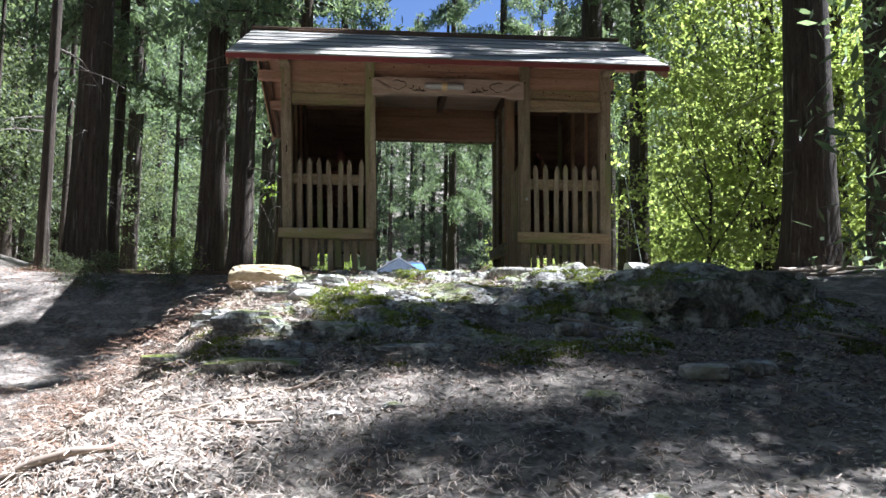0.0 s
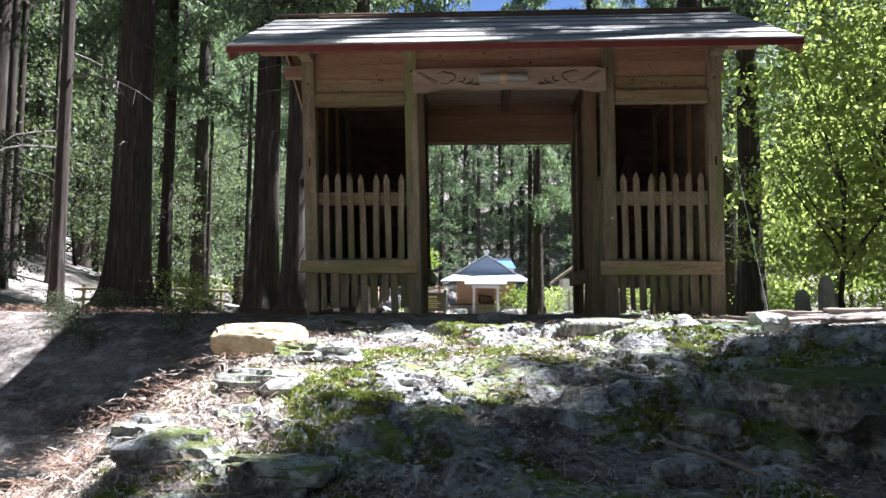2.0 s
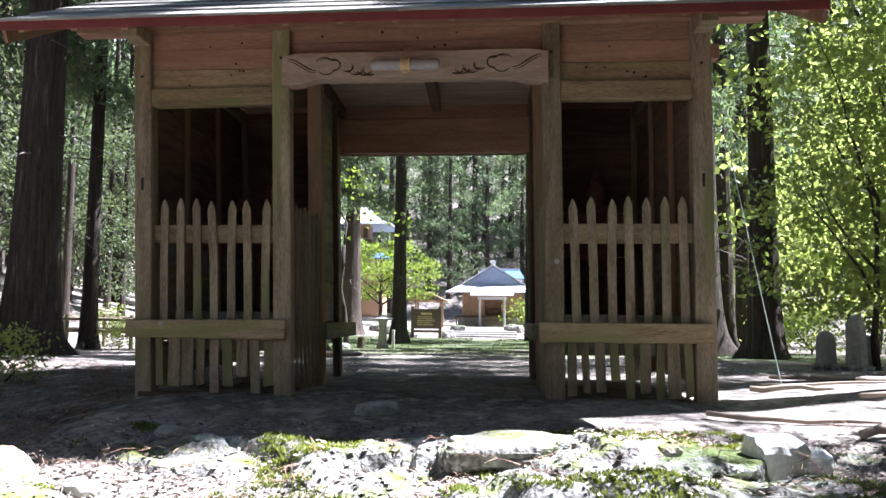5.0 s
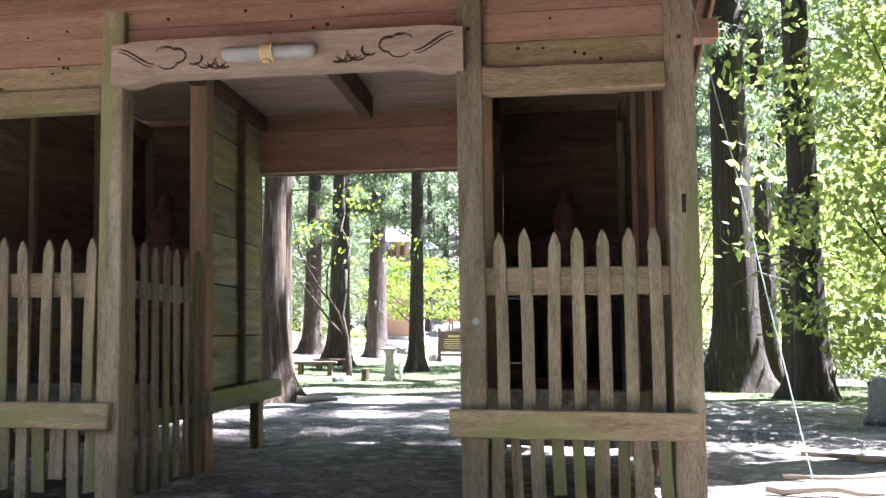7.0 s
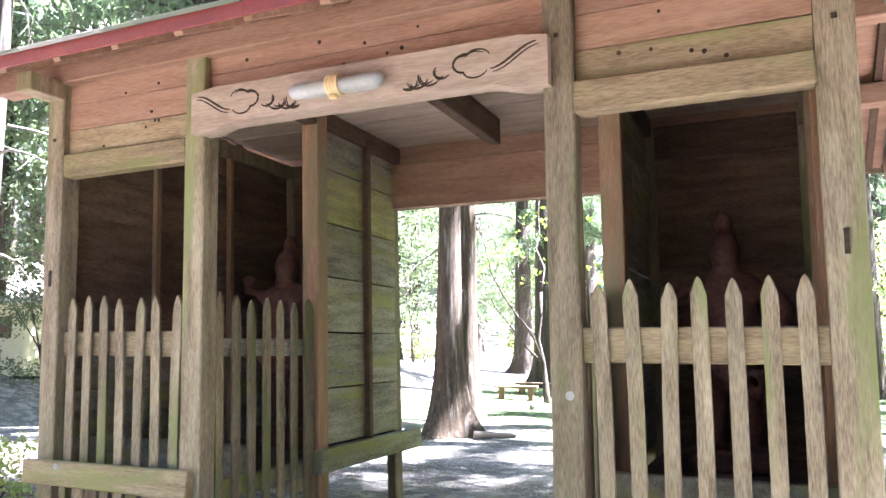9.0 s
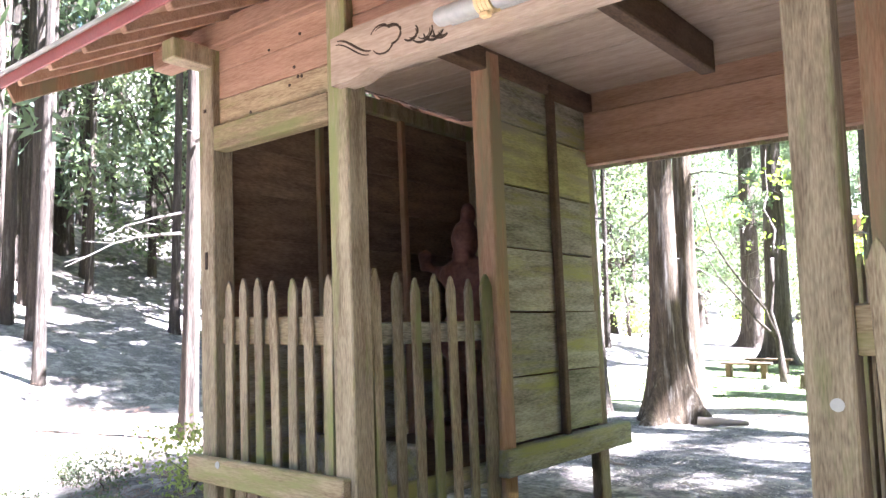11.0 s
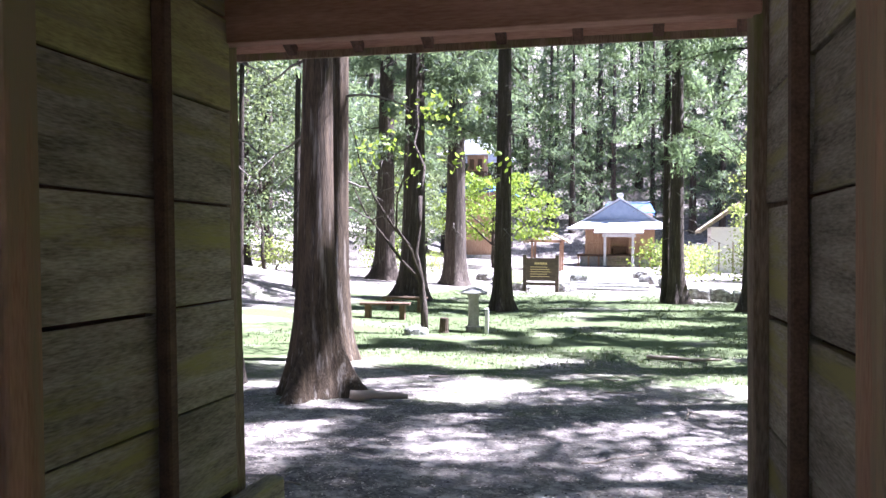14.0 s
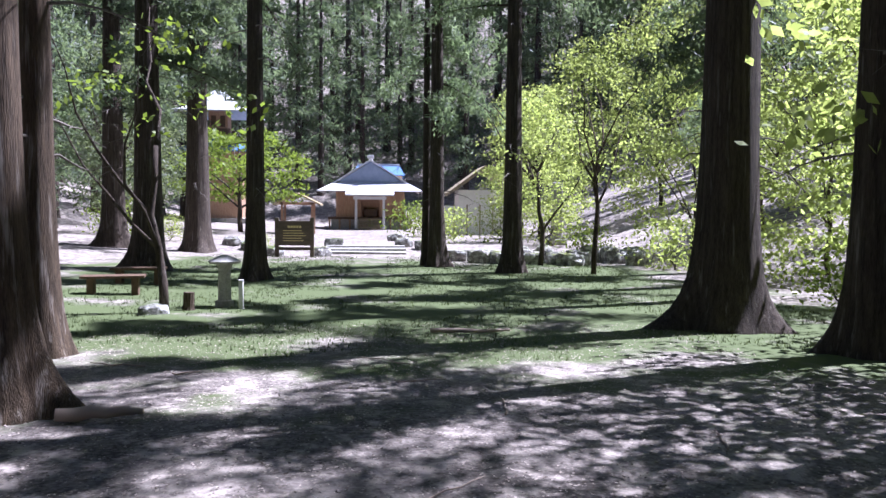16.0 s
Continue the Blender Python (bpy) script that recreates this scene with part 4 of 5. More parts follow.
single_tree("maple_tree", "spreading maple with fresh yellow-green leaves", -8.0, 46.0, 21, 9, 6.0, 5.0, 0.12, (79, 1.8, 5.6, 4.2, 170, 40, 0.1), BARK, MAPLE)


def bush(x, y, s, seed, material, label):
    e = thing("bush", label, "bush", "bushes", (x, y, ground_z(x, y)))
    part("stem", limbs_bm(seed, 5, 0.8, 0.6, 0.02), BARK, e)
    v, f = leafy_crown(400 + seed, 0.1, 1.0, 0.6, 40, 22, 0.045)
    o = new("crown", leaf_mesh("crown", v, f, material))
    o.parent = e
    e.scale = (s, s, s)


for k, (x, y, s) in enumerate([(1.6, 45, 1.8), (2.6, 44, 1.6), (3.1, 36, 1.4), (7.0, 27.5, 1.2), (8.6, 23.5, 1.5), (8.4, 18.0, 1.3), (7.6, 13.6, 1.0), (5.4, 37, 1.6), (7.4, 34, 1.8), (-11.5, 36, 1.5), (-13.0, 27, 1.3), (-8.6, 33.5, 0.9), (9.6, 12.2, 1.3), (-9.2, 13.2, 0.7), (-6.6, 8.6, 0.5), (8.0, 8.4, 1.0), (-4.6, 31.5, 0.6), (-3.6, 0.9, 0.45)]):
    bush(x, y, s, k, MAPLE if k % 3 == 0 else LEAVES, "low leafy green bush at the clearing's edge")
rb = random.Random(17)
for k in range(6):
    bush(rb.uniform(-5.6, -3.2), rb.uniform(-0.4, 0.9), rb.uniform(0.18, 0.28), 30 + k, LEAVES_DULL, "low dull green undergrowth in the hollow")


# ---- guardian figures ----
def figure(name, x, y, z, s, arm, label):
    """A plain standing wooden guardian on a low block."""
    bm = bmesh.new()
    def blob(cx, cy, cz, rx, ry, rz, n=10):
        t = bmesh.ops.create_uvsphere(bm, u_segments=n + 4, v_segments=n, radius=1)
        for v in t["verts"]:
            v.co = Vector((cx + v.co.x * rx, cy + v.co.y * ry, cz + v.co.z * rz))
    box(-0.22, 0.22, -0.16, 0.2, 0.0, 0.12, 0.02, bm)
    blob(-0.09, 0, 0.36, 0.075, 0.085, 0.28), blob(0.09, 0, 0.36, 0.075, 0.085, 0.28)
    blob(0, 0, 0.6, 0.2, 0.15, 0.2), blob(0, 0, 0.84, 0.16, 0.12, 0.2), blob(0, 0, 0.98, 0.21, 0.12, 0.12)
    blob(0, -0.02, 1.2, 0.085, 0.095, 0.12), blob(0, 0.01, 1.35, 0.05, 0.05, 0.08), blob(0, -0.05, 1.1, 0.07, 0.06, 0.05)
    tube([(0.2, 0, 1.0), (0.31, -0.05, 0.86), (0.27, -0.14, 0.72)], [0.06, 0.05, 0.045], 10, bm)
    tube([(-0.2, 0, 1.0), (-0.32, -0.02, 1.0 + arm * 0.15), (-0.28, -0.08, 1.0 + arm * 0.36)], [0.06, 0.05, 0.045], 10, bm)
    for k in range(3):
        tube([(-0.24 + 0.1 * k, -0.12, 0.7 - 0.05 * k), (-0.02 + 0.1 * k, -0.17, 0.52), (0.16, -0.12, 0.4)], [0.02, 0.035, 0.015], 8, bm)
    ob = part(name, bm, STATUE, None, smooth=True)
    rm = ob.modifiers.new("remesh", "REMESH")
    rm.mode, rm.voxel_size, rm.use_smooth_shade = "VOXEL", 0.016, True
    ob.matrix_world = pose(x, y, z, 0, 0, 0) @ Matrix.Diagonal((s, s, s, 1))
    return tagged(ob, label, "statue", "gate guardians")


figure("guardian_statue", -1.46, 1.5, 0.45, 1.02, 0.35, "old red wooden guardian statue behind the pickets")
figure("guardian_statue", 1.44, 1.7, 0.45, 1.02, -0.6, "dark wooden guardian statue standing in the bay")


# ---- hall ----
def slab(bm, pts, t=0.06):
    """A flat piece of roof through four points, with thickness."""
    a = [bm.verts.new(p) for p in pts]
    c = [bm.verts.new((p[0], p[1], p[2] - t)) for p in pts]
    n = len(pts)
    bm.faces.new(a), bm.faces.new(c[::-1])
    for i in range(n):
        bm.faces.new((a[i], c[i], c[(i + 1) % n], a[(i + 1) % n]))
    bmesh.ops.recalc_face_normals(bm, faces=bm.faces)
    return bm


hall = thing("temple_hall", "small wooden temple hall with pale gabled roof", "temple", at=(-0.95, 60.0, -0.18))
for x0, x1, nm in ((-2.5, -0.75, "wall"), (0.75, 2.5, "wall")):
    part(nm, box(x0, x1, 0, 0.12, 0.9, 3.0), TEMPLE_WOOD, hall)
    for k in range(5):
        xx = x0 + (x1 - x0) * k / 4
        part("post", box(xx - 0.06, xx + 0.06, -0.05, 0.1, 0.85, 3.0), TEMPLE_WOOD, hall)
    part("rail", box(x0, x1, -0.06, 0.02, 1.7, 1.8), TEMPLE_WOOD, hall)
for x0 in (-2.5, 2.4):
    part("wall", box(x0, x0 + 0.1, 0.1, 5, 0.9, 3.0), TEMPLE_WOOD, hall)
part("wall", box(-2.5, 2.5, 5, 5.1, 0.9, 3.0), TEMPLE_WOOD, hall)
part("wall", box(-0.75, 0.75, 0.8, 0.9, 0.9, 3.0), TEMPLE_WOOD, hall)
part("altar", box(-0.5, 0.5, 0.3, 0.7, 0.95, 1.5), WOOD_DARK, hall)
part("veranda", box(-3.1, 3.1, -0.75, 5.5, 0.75, 0.9), WOOD_DARK, hall)
for k in range(9):
    part("veranda_post", box(-3.0 + k * 0.75 - 0.06, -3.0 + k * 0.75 + 0.06, -0.7, -0.58, 0, 0.75), TEMPLE_WOOD, hall)
part("plinth", box(-2.9, 2.9, -0.5, 5.2, 0, 0.74), STONE_GREY, hall)
for s in (-1, 1):
    p = part("porch_pillar", box(s * 1.0 - 0.09, s * 1.0 + 0.09, -2.0, -1.82, 0.12, 2.45, 0.015), SLATE, hall, "pale weathered porch pillar")
    part("base_stone", box(s * 1.0 - 0.16, s * 1.0 + 0.16, -2.07, -1.75, 0, 0.13, 0.02), STONE_GREY, p)
part("porch_beam", box(-1.2, 1.2, -1.98, -1.84, 2.2, 2.42), SLATE, hall)
bm = bmesh.new()
for k in range(13):
    u = -0.9 + k * 0.15
    box(u, u + 0.152, -1.95, -1.87, 2.42, 2.45 + 0.18 * math.cos(u * 1.6), 0, bm)
part("carved_beam", bm, TEMPLE_WOOD, hall)
for k in range(4):
    part("step", box(-0.85, 0.85, -1.75 + k * 0.27, -0.7, 0.02 + k * 0.2, 0.2 + k * 0.2), WOOD_GREY, hall)
porch = bmesh.new()
slab(porch, [(-1.75, -2.75, 2.55), (1.75, -2.75, 2.55), (1.75, 0.0, 3.35), (-1.75, 0.0, 3.35)], 0.1)
part("porch_roof", porch, SLATE, hall)
low = bmesh.new()
slab(low, [(-3.9, -1.2, 2.85), (3.9, -1.2, 2.85), (2.6, 0.6, 3.6), (-2.6, 0.6, 3.6)])
for s in (-1, 1):
    slab(low, [(s * 3.9, -1.2, 2.85), (s * 3.9, 6.5, 2.85), (s * 2.6, 5.5, 3.6), (s * 2.6, 0.6, 3.6)])
part("lower_roof", low, SLATE, hall)
part("gable_wall", slab(bmesh.new(), [(-2.5, 0.55, 3.5), (2.5, 0.55, 3.5), (0.0, 0.55, 5.1)], 0.01), GABLE_BLUE, hall, "blue-grey gable triangle")
bm = bmesh.new()
tri = [(-2.5, 3.5), (2.5, 3.5), (0.0, 5.05)]
a = [bm.verts.new((x, 0.5, z)) for x, z in tri]
c = [bm.verts.new((x, 0.58, z)) for x, z in tri]
bm.faces.new(a), bm.faces.new(c[::-1])
for i in range(3):
    bm.faces.new((a[i], a[(i + 1) % 3], c[(i + 1) % 3], c[i]))
bmesh.ops.recalc_face_normals(bm, faces=bm.faces)
part("gable_board", bm, GABLE_BLUE, hall)
for s in (-1, 1):
    up = bmesh.new()
    slab(up, [(s * 2.95, 0.2, 3.4), (0, 0.2, 5.25), (0, 5.0, 5.25), (s * 2.95, 5.0, 3.4)], 0.12)
    part("upper_roof", up, SLATE, hall)
part("ridge", box(-0.14, 0.14, 0.1, 5.2, 5.2, 5.42), SLATE, hall)
part("ridge_ornament", rock_bm(0.3, 0.12, 0.17, 3, 0, 3, 0.3), SLATE, hall).location = (0, 0.12, 5.42)
part("rear_roof", slab(slab(bmesh.new(), [(-1.6, 5.1, 4.3), (2.7, 5.1, 4.3), (2.3, 6.9, 5.15), (-1.2, 6.9, 5.15)]), [(-1.2, 6.9, 5.15), (2.3, 6.9, 5.15), (2.7, 9, 4.2), (-1.6, 9, 4.2)]), BLUE_ROOF, hall, "blue roof of the rear wing")
part("rear_ridge", box(-1.2, 2.3, 6.8, 7.05, 5.12, 5.28), SLATE, hall)
part("rear_wall", box(-1.5, 2.5, 5.2, 8.5, 0.2, 4.25), TEMPLE_WOOD, hall)

# tower with two roofs
tower = thing("temple_tower", "two-storey wooden tower with blue lower roof", "tower", at=(-13.2, 66.0, -0.1))


def hip(z, half, top, rise, material, name, t=0.12):
    bm = bmesh.new()
    n = 6
    for s in range(4):
        rot = Matrix.Rotation(s * math.pi / 2, 4, "Z")
        for k in range(n):
            f0, f1 = k / n, (k + 1) / n
            w0, w1 = half + (top - half) * f0, half + (top - half) * f1
            z0, z1 = z + rise * f0 ** 1.5, z + rise * f1 ** 1.5
            pts = [rot @ Vector(p) for p in ((-w0, -w0, z0), (w0, -w0, z0), (w1, -w1, z1), (-w1, -w1, z1))]
            slab(bm, [tuple(p) for p in pts], t)
    return part(name, bm, material, tower)


part("lower_storey", box(-2.0, 2.0, -2.0, 2.0, 0.3, 6.1), TEMPLE_WOOD, tower)
part("base", box(-2.4, 2.4, -2.4, 2.4, 0, 0.6), STONE_GREY, tower)
hip(5.9, 3.2, 1.0, 1.3, BLUE_ROOF, "lower_roof")
part("upper_storey", box(-0.75, 0.75, -0.75, 0.75, 7.0, 9.3), TEMPLE_WOOD, tower)
for s in (-1, 1):
    part("balcony_rail", box(-1.0, 1.0, s * 1.0 - 0.04, s * 1.0 + 0.04, 7.3, 7.75), WOOD_DARK, tower)
    part("window", box(s * 0.36 - 0.2, s * 0.36 + 0.2, -0.78, -0.74, 7.9, 8.8), WOOD_DARK, tower)
hip(9.0, 3.1, 0.35, 1.9, SLATE, "upper_roof")
part("spire", tube([(0, 0, 10.8), (0, 0, 12.2)], [0.12, 0.04], 8), WOOD_DARK, tower)

# wash pavilion
pav = thing("wash_pavilion", "small open pavilion with pale gabled roof", "pavilion", at=(-4.9, 47.0, ground_z(-4.9, 47.0)))
for x in (-0.85, 0.85):
    for y in (-0.7, 0.7):
        part("post", box(x - 0.06, x + 0.06, y - 0.06, y + 0.06, 0, 1.85), WOOD_RED, pav)
for s in (-1, 1):
    part("roof", slab(bmesh.new(), [(s * 1.35, -1.0, 1.75), (0, -1.0, 2.4), (0, 1.0, 2.4), (s * 1.35, 1.0, 1.75)], 0.08), WOOD_FLAT, pav)
part("beam", box(-1.0, 1.0, -0.76, -0.64, 1.7, 1.85), WOOD_RED, pav)
part("basin", box(-0.6, 0.6, -0.35, 0.35, 0.0, 0.7, 0.05), STONE_GREY, pav)

# notice board
board = thing("notice_board", "dark wooden notice board with faded writing", "sign", at=(-3.15, 29.4, ground_z(-3.15, 29.4)))
for x in (-0.62, 0.62):
    part("post", box(x - 0.07, x + 0.07, -0.07, 0.07, -0.1, 1.42), SIGN_WOOD, board)
panel = part("panel", box(-0.56, 0.56, -0.03, 0.03, 0.42, 1.24), SIGN_WOOD, board)
part("lower_rail", box(-0.56, 0.56, -0.05, 0.05, 0.25, 0.36), SIGN_WOOD, board)
part("cap", box(-0.6, 0.6, -0.06, 0.06, 1.24, 1.3), SIGN_WOOD, board)
bm = bmesh.new()
for k in range(5):
    box(-0.24 + k * 0.1, -0.16 + k * 0.1, -0.036, -0.033, 1.05, 1.13, 0, bm)
part("heading", bm, YELLOW, panel, "faded yellow heading characters")
bm = bmesh.new()
for k in range(5):
    box(-0.4, 0.25 + 0.15 * ((k * 7) % 3) / 2, -0.036, -0.033, 0.94 - k * 0.09, 0.965 - k * 0.09, 0, bm)
part("writing", bm, YELLOW, panel, "lines of small faded writing")

# stone lantern-like post, white marker, benches
lant = thing("stone_stand", "low stone stand with a broad cap", "stone lantern", at=(-2.6, 14.3, ground_z(-2.6, 14.3)))
part("shaft", tube([(0, 0, -0.05), (0, 0, 0.1), (0, 0, 0.12), (0, 0, 0.62), (0, 0, 0.72)], [0.16, 0.15, 0.11, 0.1, 0.14], 6), STONE_GREY, lant)
part("cap", tube([(0, 0, 0.72), (0, 0, 0.76), (0, 0, 0.83), (0, 0, 0.86)], [0.25, 0.27, 0.12, 0.05], 12), STONE_GREY, lant)
mk = thing("marker_post", "short square pale marker post in the grass", "post", at=(-2.28, 14.0, ground_z(-2.28, 14.0)))
part("shaft", box(-0.035, 0.035, -0.035, 0.035, -0.05, 0.46, 0.006), STONE_PALE, mk)
part("top", box(-0.04, 0.04, -0.04, 0.04, 0.46, 0.475, 0.005), STONE_PALE, mk)


def bench(x, y, rz):
    e = thing("bench", "low dark weathered wooden bench on the ground", "bench", "benches", (x, y, ground_z(x, y)))
    e.rotation_euler = (0, 0, radians(rz))
    for k in range(3):
        part("seat_board", box(-0.55, 0.55, -0.2 + k * 0.135, -0.07 + k * 0.135, 0.3, 0.35), WOOD_DARK, e)
    for s in (-1, 1):
        part("leg", box(s * 0.38 - 0.06, s * 0.38 + 0.06, -0.17, 0.17, -0.03, 0.3), WOOD_DARK, e)


bench(-4.95, 16.0, 12)
bench(-5.1, 18.0, 8)
e = thing("stump", "small sawn tree stump beside the thin tree", "stump", at=(-3.05, 13.75, ground_z(-3.05, 13.75)))
part("wood", tube([(0, 0, -0.05), (0, 0, 0.05), (0.01, 0, 0.28)], [0.12, 0.09, 0.085], 12), BARK_RED, e)
rock("mossy_stone", -3.45, 13.25, -0.2, 0.26, 0.2, 0.14, 171, ROCK_MOSS, "mossy stone at the foot of the thin tree", 30, sub=3)
for k, (x, y) in enumerate(((-4.0, 30.2), (-2.3, 30.6), (-5.2, 32.0), (-6.0, 33.0), (-2.0, 33.2), (0.9, 33.4), (1.6, 32.6), (0.6, 38.5))):
    rock("border_rock", x, y, ground_z(x, y) + 0.12, 0.45, 0.35, 0.28, 180 + k, ROCK if k % 2 else ROCK_MOSS, "rough rock bordering the path to the hall", k * 47, 0, 0, 0.35, "border rocks", 3)
rk = random.Random(8)
for k in range(26):
    x = 2.6 + k * 0.26 + rk.uniform(-0.3, 0.3)
    y = 26.5 + 0.6 * math.sin(k * 0.8) + rk.uniform(-0.8, 0.8)
    rock("bank_rock", x, y, ground_z(x, y) + 0.15, rk.uniform(0.3, 0.6), rk.uniform(0.3, 0.5), rk.uniform(0.25, 0.5), 210 + k, ROCK, "dark rock heaped on the low bank", rk.uniform(0, 360), 0, 0, 0.4, "bank rocks", 3)
for k in range(3):
    st = part("stone_step", box(-2.3, 0.9, 31.2 + k * 0.75, 31.98 + k * 0.75, ground_z(-0.7, 31.3) - 0.1, ground_z(-0.7, 31.3) + 0.09 * (k + 1), 0.02, rough=0.02), STONE_GREY)
    tagged(st, "shallow stone step on the path to the hall", "step", "path steps")
# store hut and white panels
hut = thing("store_hut", "small pale plastered hut with thatched roof", "hut", at=(7.0, 55.0, ground_z(7.0, 55.0)))
part("wall", box(-1.8, 1.8, 0, 3, 0, 2.9), WHITE, hut)
for s in (-1, 1):
    part("roof", slab(bmesh.new(), [(s * 2.6, -0.7, 2.7), (0, -0.7, 4.6), (0, 3.7, 4.6), (s * 2.6, 3.7, 2.7)], 0.25), WOOD_GREY, hut)
part("door", box(0.4, 1.2, -0.03, 0.02, 0, 1.9), WOOD_GREY, hut)
fn = thing("panel_fence", "pale grey board fence beside the hut", "fence", at=(5.4, 48.0, ground_z(5.4, 48.0)))
for k in range(5):
    part("panel", box(-1.9 + k * 0.78, -1.15 + k * 0.78, 0, 0.04, 0.05, 1.75), WHITE, fn)
    part("post", box(-1.95 + k * 0.78, -1.87 + k * 0.78, -0.03, 0.07, 0, 1.85), WOOD_GREY, fn)
pil = thing("stone_pillar", "tall square grey inscribed stone pillar", "pillar", at=(7.6, 35.0, ground_z(7.6, 35.0)))
part("shaft", box(-0.22, 0.22, -0.2, 0.2, 0.25, 2.75, 0.03), STONE_GREY, pil)
part("base", box(-0.4, 0.4, -0.38, 0.38, -0.05, 0.27, 0.03), STONE_GREY, pil)
# small stone figures by the path on the rise
for k, (x, y, h) in enumerate(((4.75, 5.2, 0.5), (5.0, 4.9, 0.7), (5.25, 5.2, 0.45))):
    e = thing("stone_marker", "small weathered standing stone on the bank", "stone", "standing stones", (x, y, ground_z(x, y)))
    part("slab", tube([(0, 0, -0.05), (0, 0, h * 0.8), (0, 0, h * 0.95), (0, 0, h)], [0.14, 0.12, 0.08, 0.03], 8), STONE_GREY, e)
    part("foot", rock_bm(0.24, 0.2, 0.1, 300 + k, 0, 2), ROCK, e)
# pale shed far to the side
shed = thing("side_shed", "low pale yellow shed beyond the trees", "shed", at=(-11.9, 7.4, ground_z(-11.9, 7.4) - 0.05))
part("wall", box(-0.6, 0.6, -0.6, 0.6, 0, 1.35), mat("faded_yellow_paint", (0.55, 0.5, 0.3), (0.66, 0.6, 0.4), 3, 0.8, 0.1), shed)
part("roof", box(-0.85, 0.85, -0.85, 0.85, 1.35, 1.43, 0.02), SLATE, shed)
part("window", box(-0.2, 0.3, -0.63, -0.59, 0.7, 1.1), WOOD_DARK, shed)
# guy cord beside the gate
cord = new("guy_cord", mesh_of(tube([(2.14, 0.86, 3.15), (2.43, 1.0, 1.95), (2.86, 1.2, 0.03)], 0.004, 5), "guy_cord", CORD))
tagged(cord, "taut pale cord from the tree to the ground", "cord")
# pole rails beyond the gate
for k, y in enumerate((9.0, 10.4)):
    e = thing("log_rail", "low rail of thin logs among the trees", "fence", "log rails", (-7.9, y, ground_z(-7.9, y)))
    for z in (0.32, 0.55):
        part("log", tube([(-1.5, 0, z), (0, 0.04, z + 0.02), (1.5, 0, z)], 0.035, 7), WOOD_GREY, e)
    for x in (-1.3, 0, 1.3):
        part("stake", tube([(x, 0.05, -0.1), (x, 0.05, 0.65)], 0.04, 7), WOOD_GREY, e)


# ---- fallen litter, grass, ferns ----
def scatter(name, label, material, n, seed, area, shape, category="litter", height=ground_z):
    rng = np.random.default_rng(seed)
    v, f = [], []
    for _ in range(n):
        x, y = area(rng)
        z = height(x, y)
        shape(rng, v, f, x, y, z)
    ob = raw(name, v, f, material)
    return tagged(ob, label, category, kind="stuff")


def needle(rng, v, f, x, y, z):
    a, L, w = rng.uniform(0, 6.283), rng.uniform(0.012, 0.06), rng.uniform(0.0008, 0.0024)
    d, e = np.array((math.cos(a), math.sin(a), rng.uniform(-0.1, 0.35))), np.array((-math.sin(a), math.cos(a), 0))
    p = np.array((x, y, z + rng.uniform(0.004, 0.02)))
    b = len(v)
    v.extend(map(tuple, (p - d * L - e * w, p - d * L + e * w, p + e * w * 1.2 + (0, 0, 0.012), p - e * w * 1.2 + (0, 0, 0.012), p + d * L - e * w * 0.4 - (0, 0, 0.01), p + d * L + e * w * 0.4 - (0, 0, 0.01))))
    f.extend(((b, b + 1, b + 2, b + 3), (b + 3, b + 2, b + 5, b + 4)))


def dry_leaf(rng, v, f, x, y, z):
    a, L = rng.uniform(0, 6.283), rng.uniform(0.006, 0.024)
    d, e = np.array((math.cos(a), math.sin(a), rng.uniform(-0.4, 0.4))) * L, np.array((-math.sin(a), math.cos(a), rng.uniform(-0.4, 0.4))) * L * 0.6
    p = np.array((x, y, z + rng.uniform(0.006, 0.022)))
    b = len(v)
    v.extend(map(tuple, (p - d, p + e, p + d, p - e)))
    f.append((b, b + 1, b + 2, b + 3))


def grit(rng, v, f, x, y, z):
    a, L = rng.uniform(0, 6.283), rng.uniform(0.004, 0.014)
    d, e = np.array((math.cos(a), math.sin(a), rng.uniform(-0.3, 0.3))) * L, np.array((-math.sin(a), math.cos(a), rng.uniform(-0.3, 0.3))) * L * 0.7
    p = np.array((x, y, z + rng.uniform(0.004, 0.014)))
    b = len(v)
    v.extend(map(tuple, (p - d, p + e, p + d, p - e)))
    f.append((b, b + 1, b + 2, b + 3))


def blade(rng, v, f, x, y, z):
    for _ in range(3):
        a, h, w = rng.uniform(0, 6.283), rng.uniform(0.02, 0.06), rng.uniform(0.004, 0.009)
        c, s = math.cos(a), math.sin(a)
        b = len(v)
        ox, oy = rng.normal(0, 0.02, 2)
        v.extend(((x + ox - s * w, y + oy + c * w, z - 0.01), (x + ox + s * w, y + oy - c * w, z - 0.01), (x + ox + c * h * 0.6, y + oy + s * h * 0.6, z + h)))
        f.append((b, b + 1, b + 2))


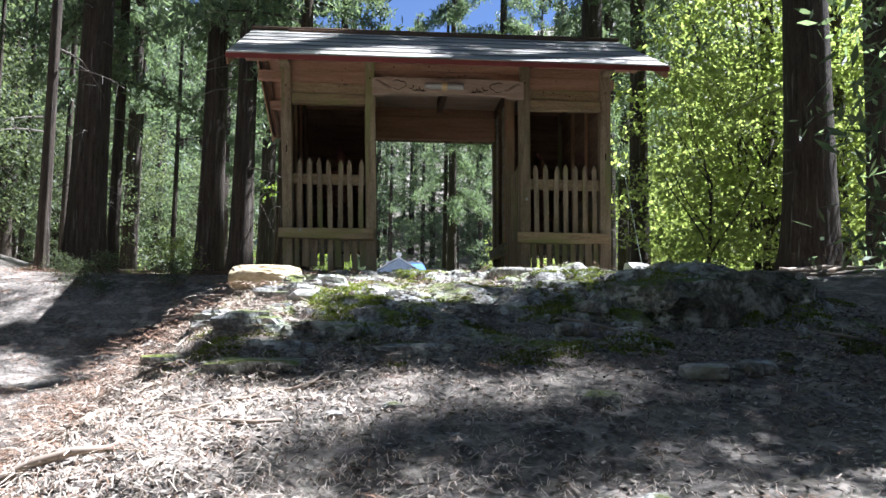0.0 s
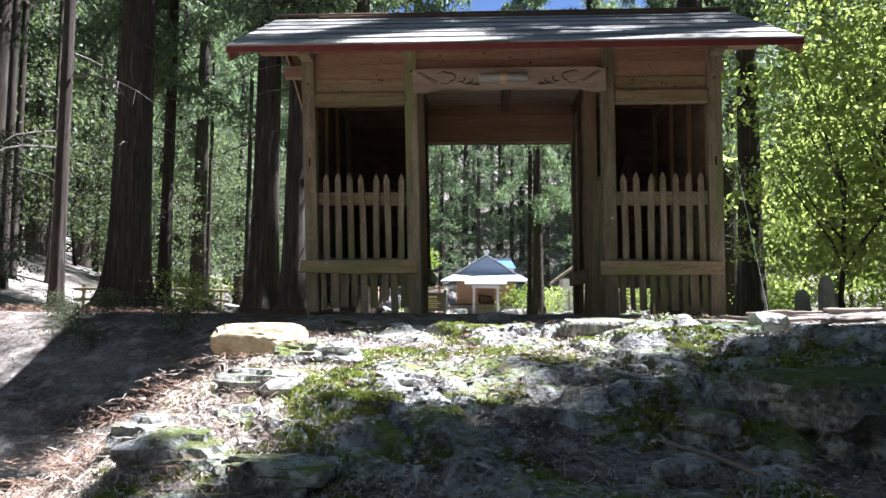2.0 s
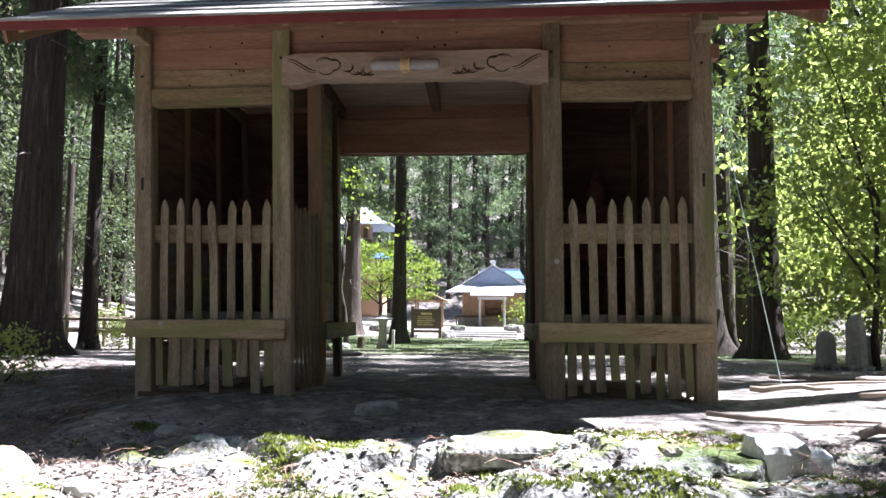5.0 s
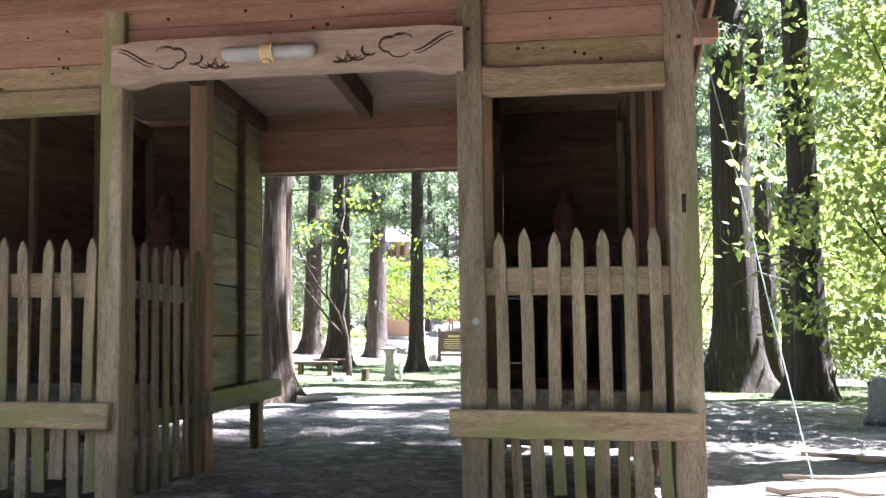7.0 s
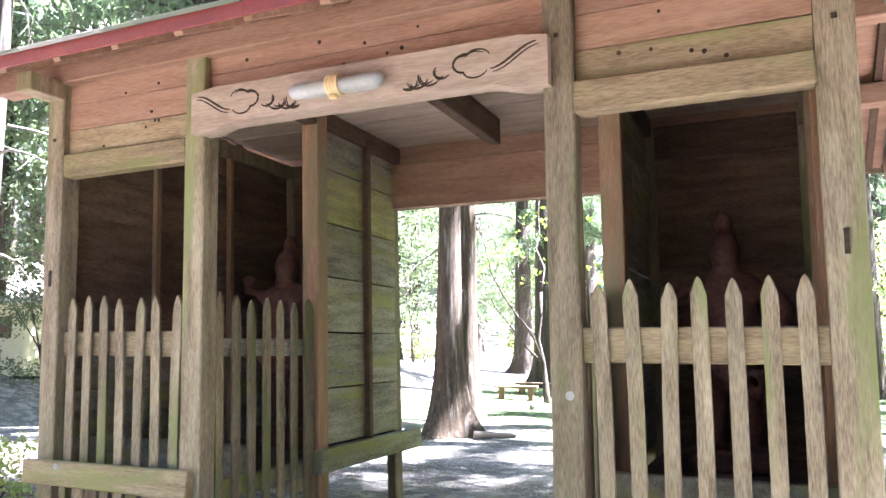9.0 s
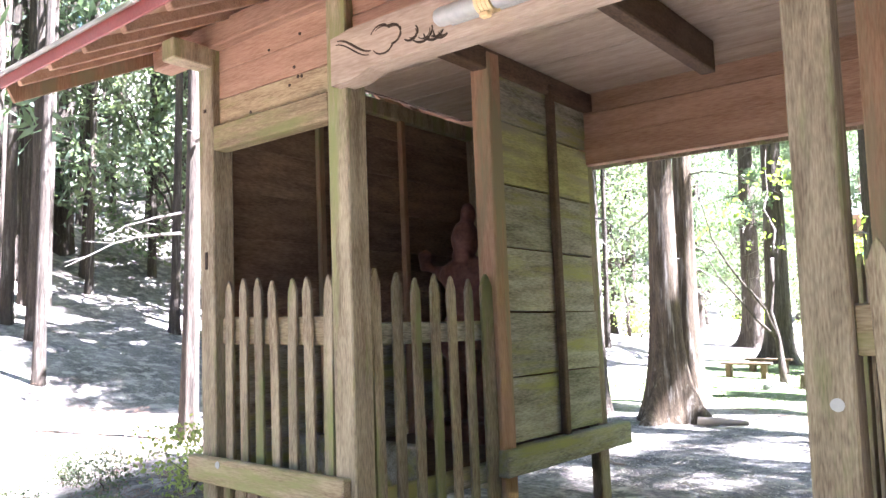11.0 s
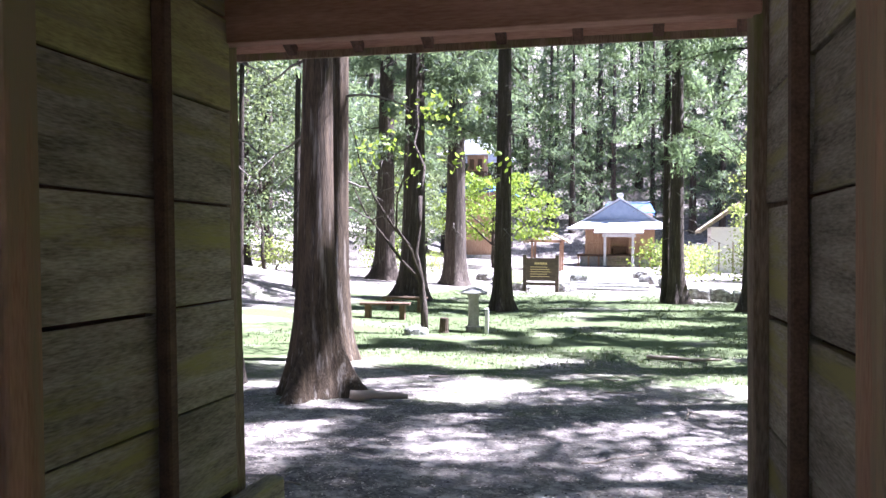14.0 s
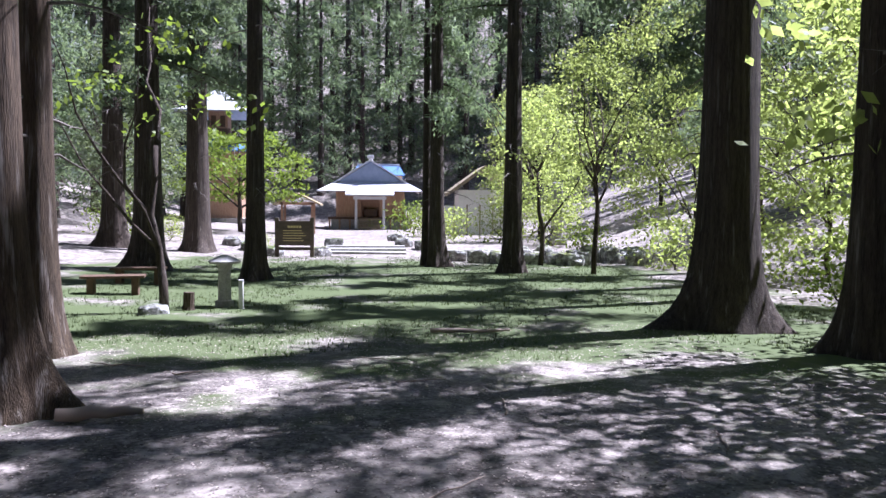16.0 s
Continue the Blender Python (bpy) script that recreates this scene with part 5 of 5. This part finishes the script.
def dead_spray(rng, v, f, x, y, z):
    """A fallen cedar spray: a bent stem with short side twigs."""
    a, L, bend = rng.uniform(0, 6.283), rng.uniform(0.12, 0.4), rng.uniform(-0.9, 0.9)
    p, rise = np.array((x, y, z + rng.uniform(0.01, 0.06))), rng.uniform(-0.1, 0.45)

    def strip(p0, p1, w):
        e = np.cross(p1 - p0, (rng.uniform(-0.4, 0.4), rng.uniform(-0.4, 0.4), 1.0))
        e *= w / (np.linalg.norm(e) + 1e-6)
        b = len(v)
        v.extend(map(tuple, (p0 - e, p0 + e, p1 + e * 0.4, p1 - e * 0.4)))
        f.append((b, b + 1, b + 2, b + 3))

    for k in range(6):
        t = a + bend * k / 5
        q = p + np.array((math.cos(t), math.sin(t), rise * (1 - k / 3))) * L / 6
        strip(p, q, 0.0035 * (1.2 - k / 6))
        for sd in (-1, 1):
            u = t + sd * rng.uniform(0.5, 1.0)
            strip(q, q + np.array((math.cos(u), math.sin(u), rng.uniform(-0.5, 0.4))) * rng.uniform(0.03, 0.09), 0.003)
        p = q


def near_area(rng):
    y = rng.uniform(-9.2, -1.2)
    return rng.uniform(-3.6, 3.2), y


def left_area(rng):
    return -2.0 + rng.normal(0, 1.1), rng.uniform(-9.5, -2.6)


def hollow_area(rng):
    return -2.1 - 8.5 * rng.uniform(0, 1) ** 1.5, rng.uniform(-6.5, 3.0)


def yard_area(rng):
    y = 3 + 9 * rng.uniform(0, 1) ** 1.4
    return rng.uniform(-3.5, 4.0), y


def grass_area(rng):
    while True:
        x, y = rng.uniform(-6, 7), rng.uniform(9, 30)
        if noise.noise(Vector((x * 0.5, y * 0.5, 5))) + 0.05 * (y - 11) > -0.05 and abs(x + 0.4) > 0.5 * (y > 16):
            return x, y


def rock_area(rng):
    return rng.uniform(-2.1, 3.3), rng.uniform(-5.2, -0.9)


def moss_area(rng):
    while True:
        x, y = rng.uniform(-2.1, 3.3), rng.uniform(-5.0, -1.0)
        if noise.fractal(Vector((x * 1.5, y * 1.5, 40)), 0.8, 2.0, 4) > 0.16:
            return x, y


def rock_top(x, y):
    return max(ground_z(x, y), outcrop_height(x, y))


def tuft(rng, v, f, x, y, z):
    for _ in range(5):
        a, h, w = rng.uniform(0, 6.283), rng.uniform(0.008, 0.022), rng.uniform(0.004, 0.01)
        c, s = math.cos(a), math.sin(a)
        b = len(v)
        ox, oy = rng.normal(0, 0.016, 2)
        v.extend(((x + ox - s * w, y + oy + c * w, z - 0.006), (x + ox + s * w, y + oy - c * w, z - 0.006), (x + ox + c * h, y + oy + s * h, z + h)))
        f.append((b, b + 1, b + 2))


MOSS = mat("bright_moss", (0.09, 0.115, 0.02), (0.24, 0.27, 0.06), 3, 0.8, 0, fine=9, trans=0.3)
TWIG = mat("pale_dry_twigs", (0.2, 0.15, 0.11), (0.62, 0.54, 0.45), 3, 0.85, 0, fine=9, island=True)
RUST = mat("rust_dry_needles", (0.08, 0.045, 0.03), (0.31, 0.195, 0.13), 2, 0.85, 0, fine=9, island=True)
scatter("dry_leaves", "small dry leaves strewn over the path", LITTER, 26000, 1, near_area, dry_leaf)
scatter("dry_needles", "pale dry cedar needles strewn over the path", TWIG, 26000, 2, near_area, needle)
scatter("dry_sprays", "heap of pale dry sprays along the path edge", TWIG, 28000, 3, left_area, needle)
scatter("hollow_sprays", "dark tangle of dead cedar sprays in the hollow", RUST, 9000, 9, hollow_area, needle)
scatter("dead_sprays", "fallen dead cedar sprays heaped in the hollow", RUST, 3600, 21, hollow_area, dead_spray)
scatter("pale_sprays", "bleached fallen cedar sprays along the path edge", TWIG, 900, 22, left_area, dead_spray)
scatter("strewn_sprays", "scattered rust-brown cedar sprays on the path", RUST, 420, 23, near_area, dead_spray)
scatter("rust_sprays", "rust-brown fallen cedar sprays", RUST, 9000, 4, left_area, needle)
scatter("yard_leaves", "small dry leaves and grit on the yard", LITTER, 45000, 5, yard_area, grit)
scatter("grass_blades", "thin short grass on the clearing", GRASS, 14000, 6, grass_area, blade, "grass")

rt = random.Random(31)


def stick(x, y, L, r, a, label="fallen dry stick lying on the ground"):
    pts = []
    for k in range(6):
        s = (k / 5 - 0.5) * L
        px, py = x + math.cos(a) * s + rt.uniform(-0.02, 0.02), y + math.sin(a) * s + rt.uniform(-0.02, 0.02)
        pts.append((px, py, ground_z(px, py) + r * 1.2 + rt.uniform(0, 0.015)))
    ob = part("stick", tube(pts, [r, r * 1.1, r, r * 0.9, r * 0.8, r * 0.5], 6), TWIG, None, smooth=True)
    tagged(ob, label, "stick", "fallen sticks")


for k in range(60):
    stick(rt.uniform(-3.4, 2.8), rt.uniform(-8.2, -2.4) if k % 4 else rt.uniform(3, 9), rt.uniform(0.15, 0.7), rt.uniform(0.004, 0.011), rt.uniform(0, 3.1))
for k in range(14):
    stick(rt.uniform(2.2, 4.6), rt.uniform(-2.2, 2.5), rt.uniform(0.4, 1.3), rt.uniform(0.012, 0.03), rt.uniform(-0.4, 0.5), "exposed root or dry branch on the dark soil")
stick(-2.1, -6.3, 0.9, 0.025, 0.1, "thick fallen branch lying on the path edge")
stick(1.1, 11.0, 1.0, 0.03, -0.1, "fallen branch lying on the thin grass")
stick(-1.95, 6.75, 0.55, 0.05, 0.15, "thick broken branch beside the tree roots")
scatter("moss_tufts", "soft bright green moss tufts on the bedrock", MOSS, 15000, 31, moss_area, tuft, "moss", rock_top)
scatter("rock_litter", "dry leaves and needles caught on the bedrock", LITTER, 9000, 32, rock_area, dry_leaf, "litter", rock_top)
scatter("rock_sprays", "dead cedar sprays caught between the rocks", RUST, 260, 33, rock_area, dead_spray, "litter", rock_top)
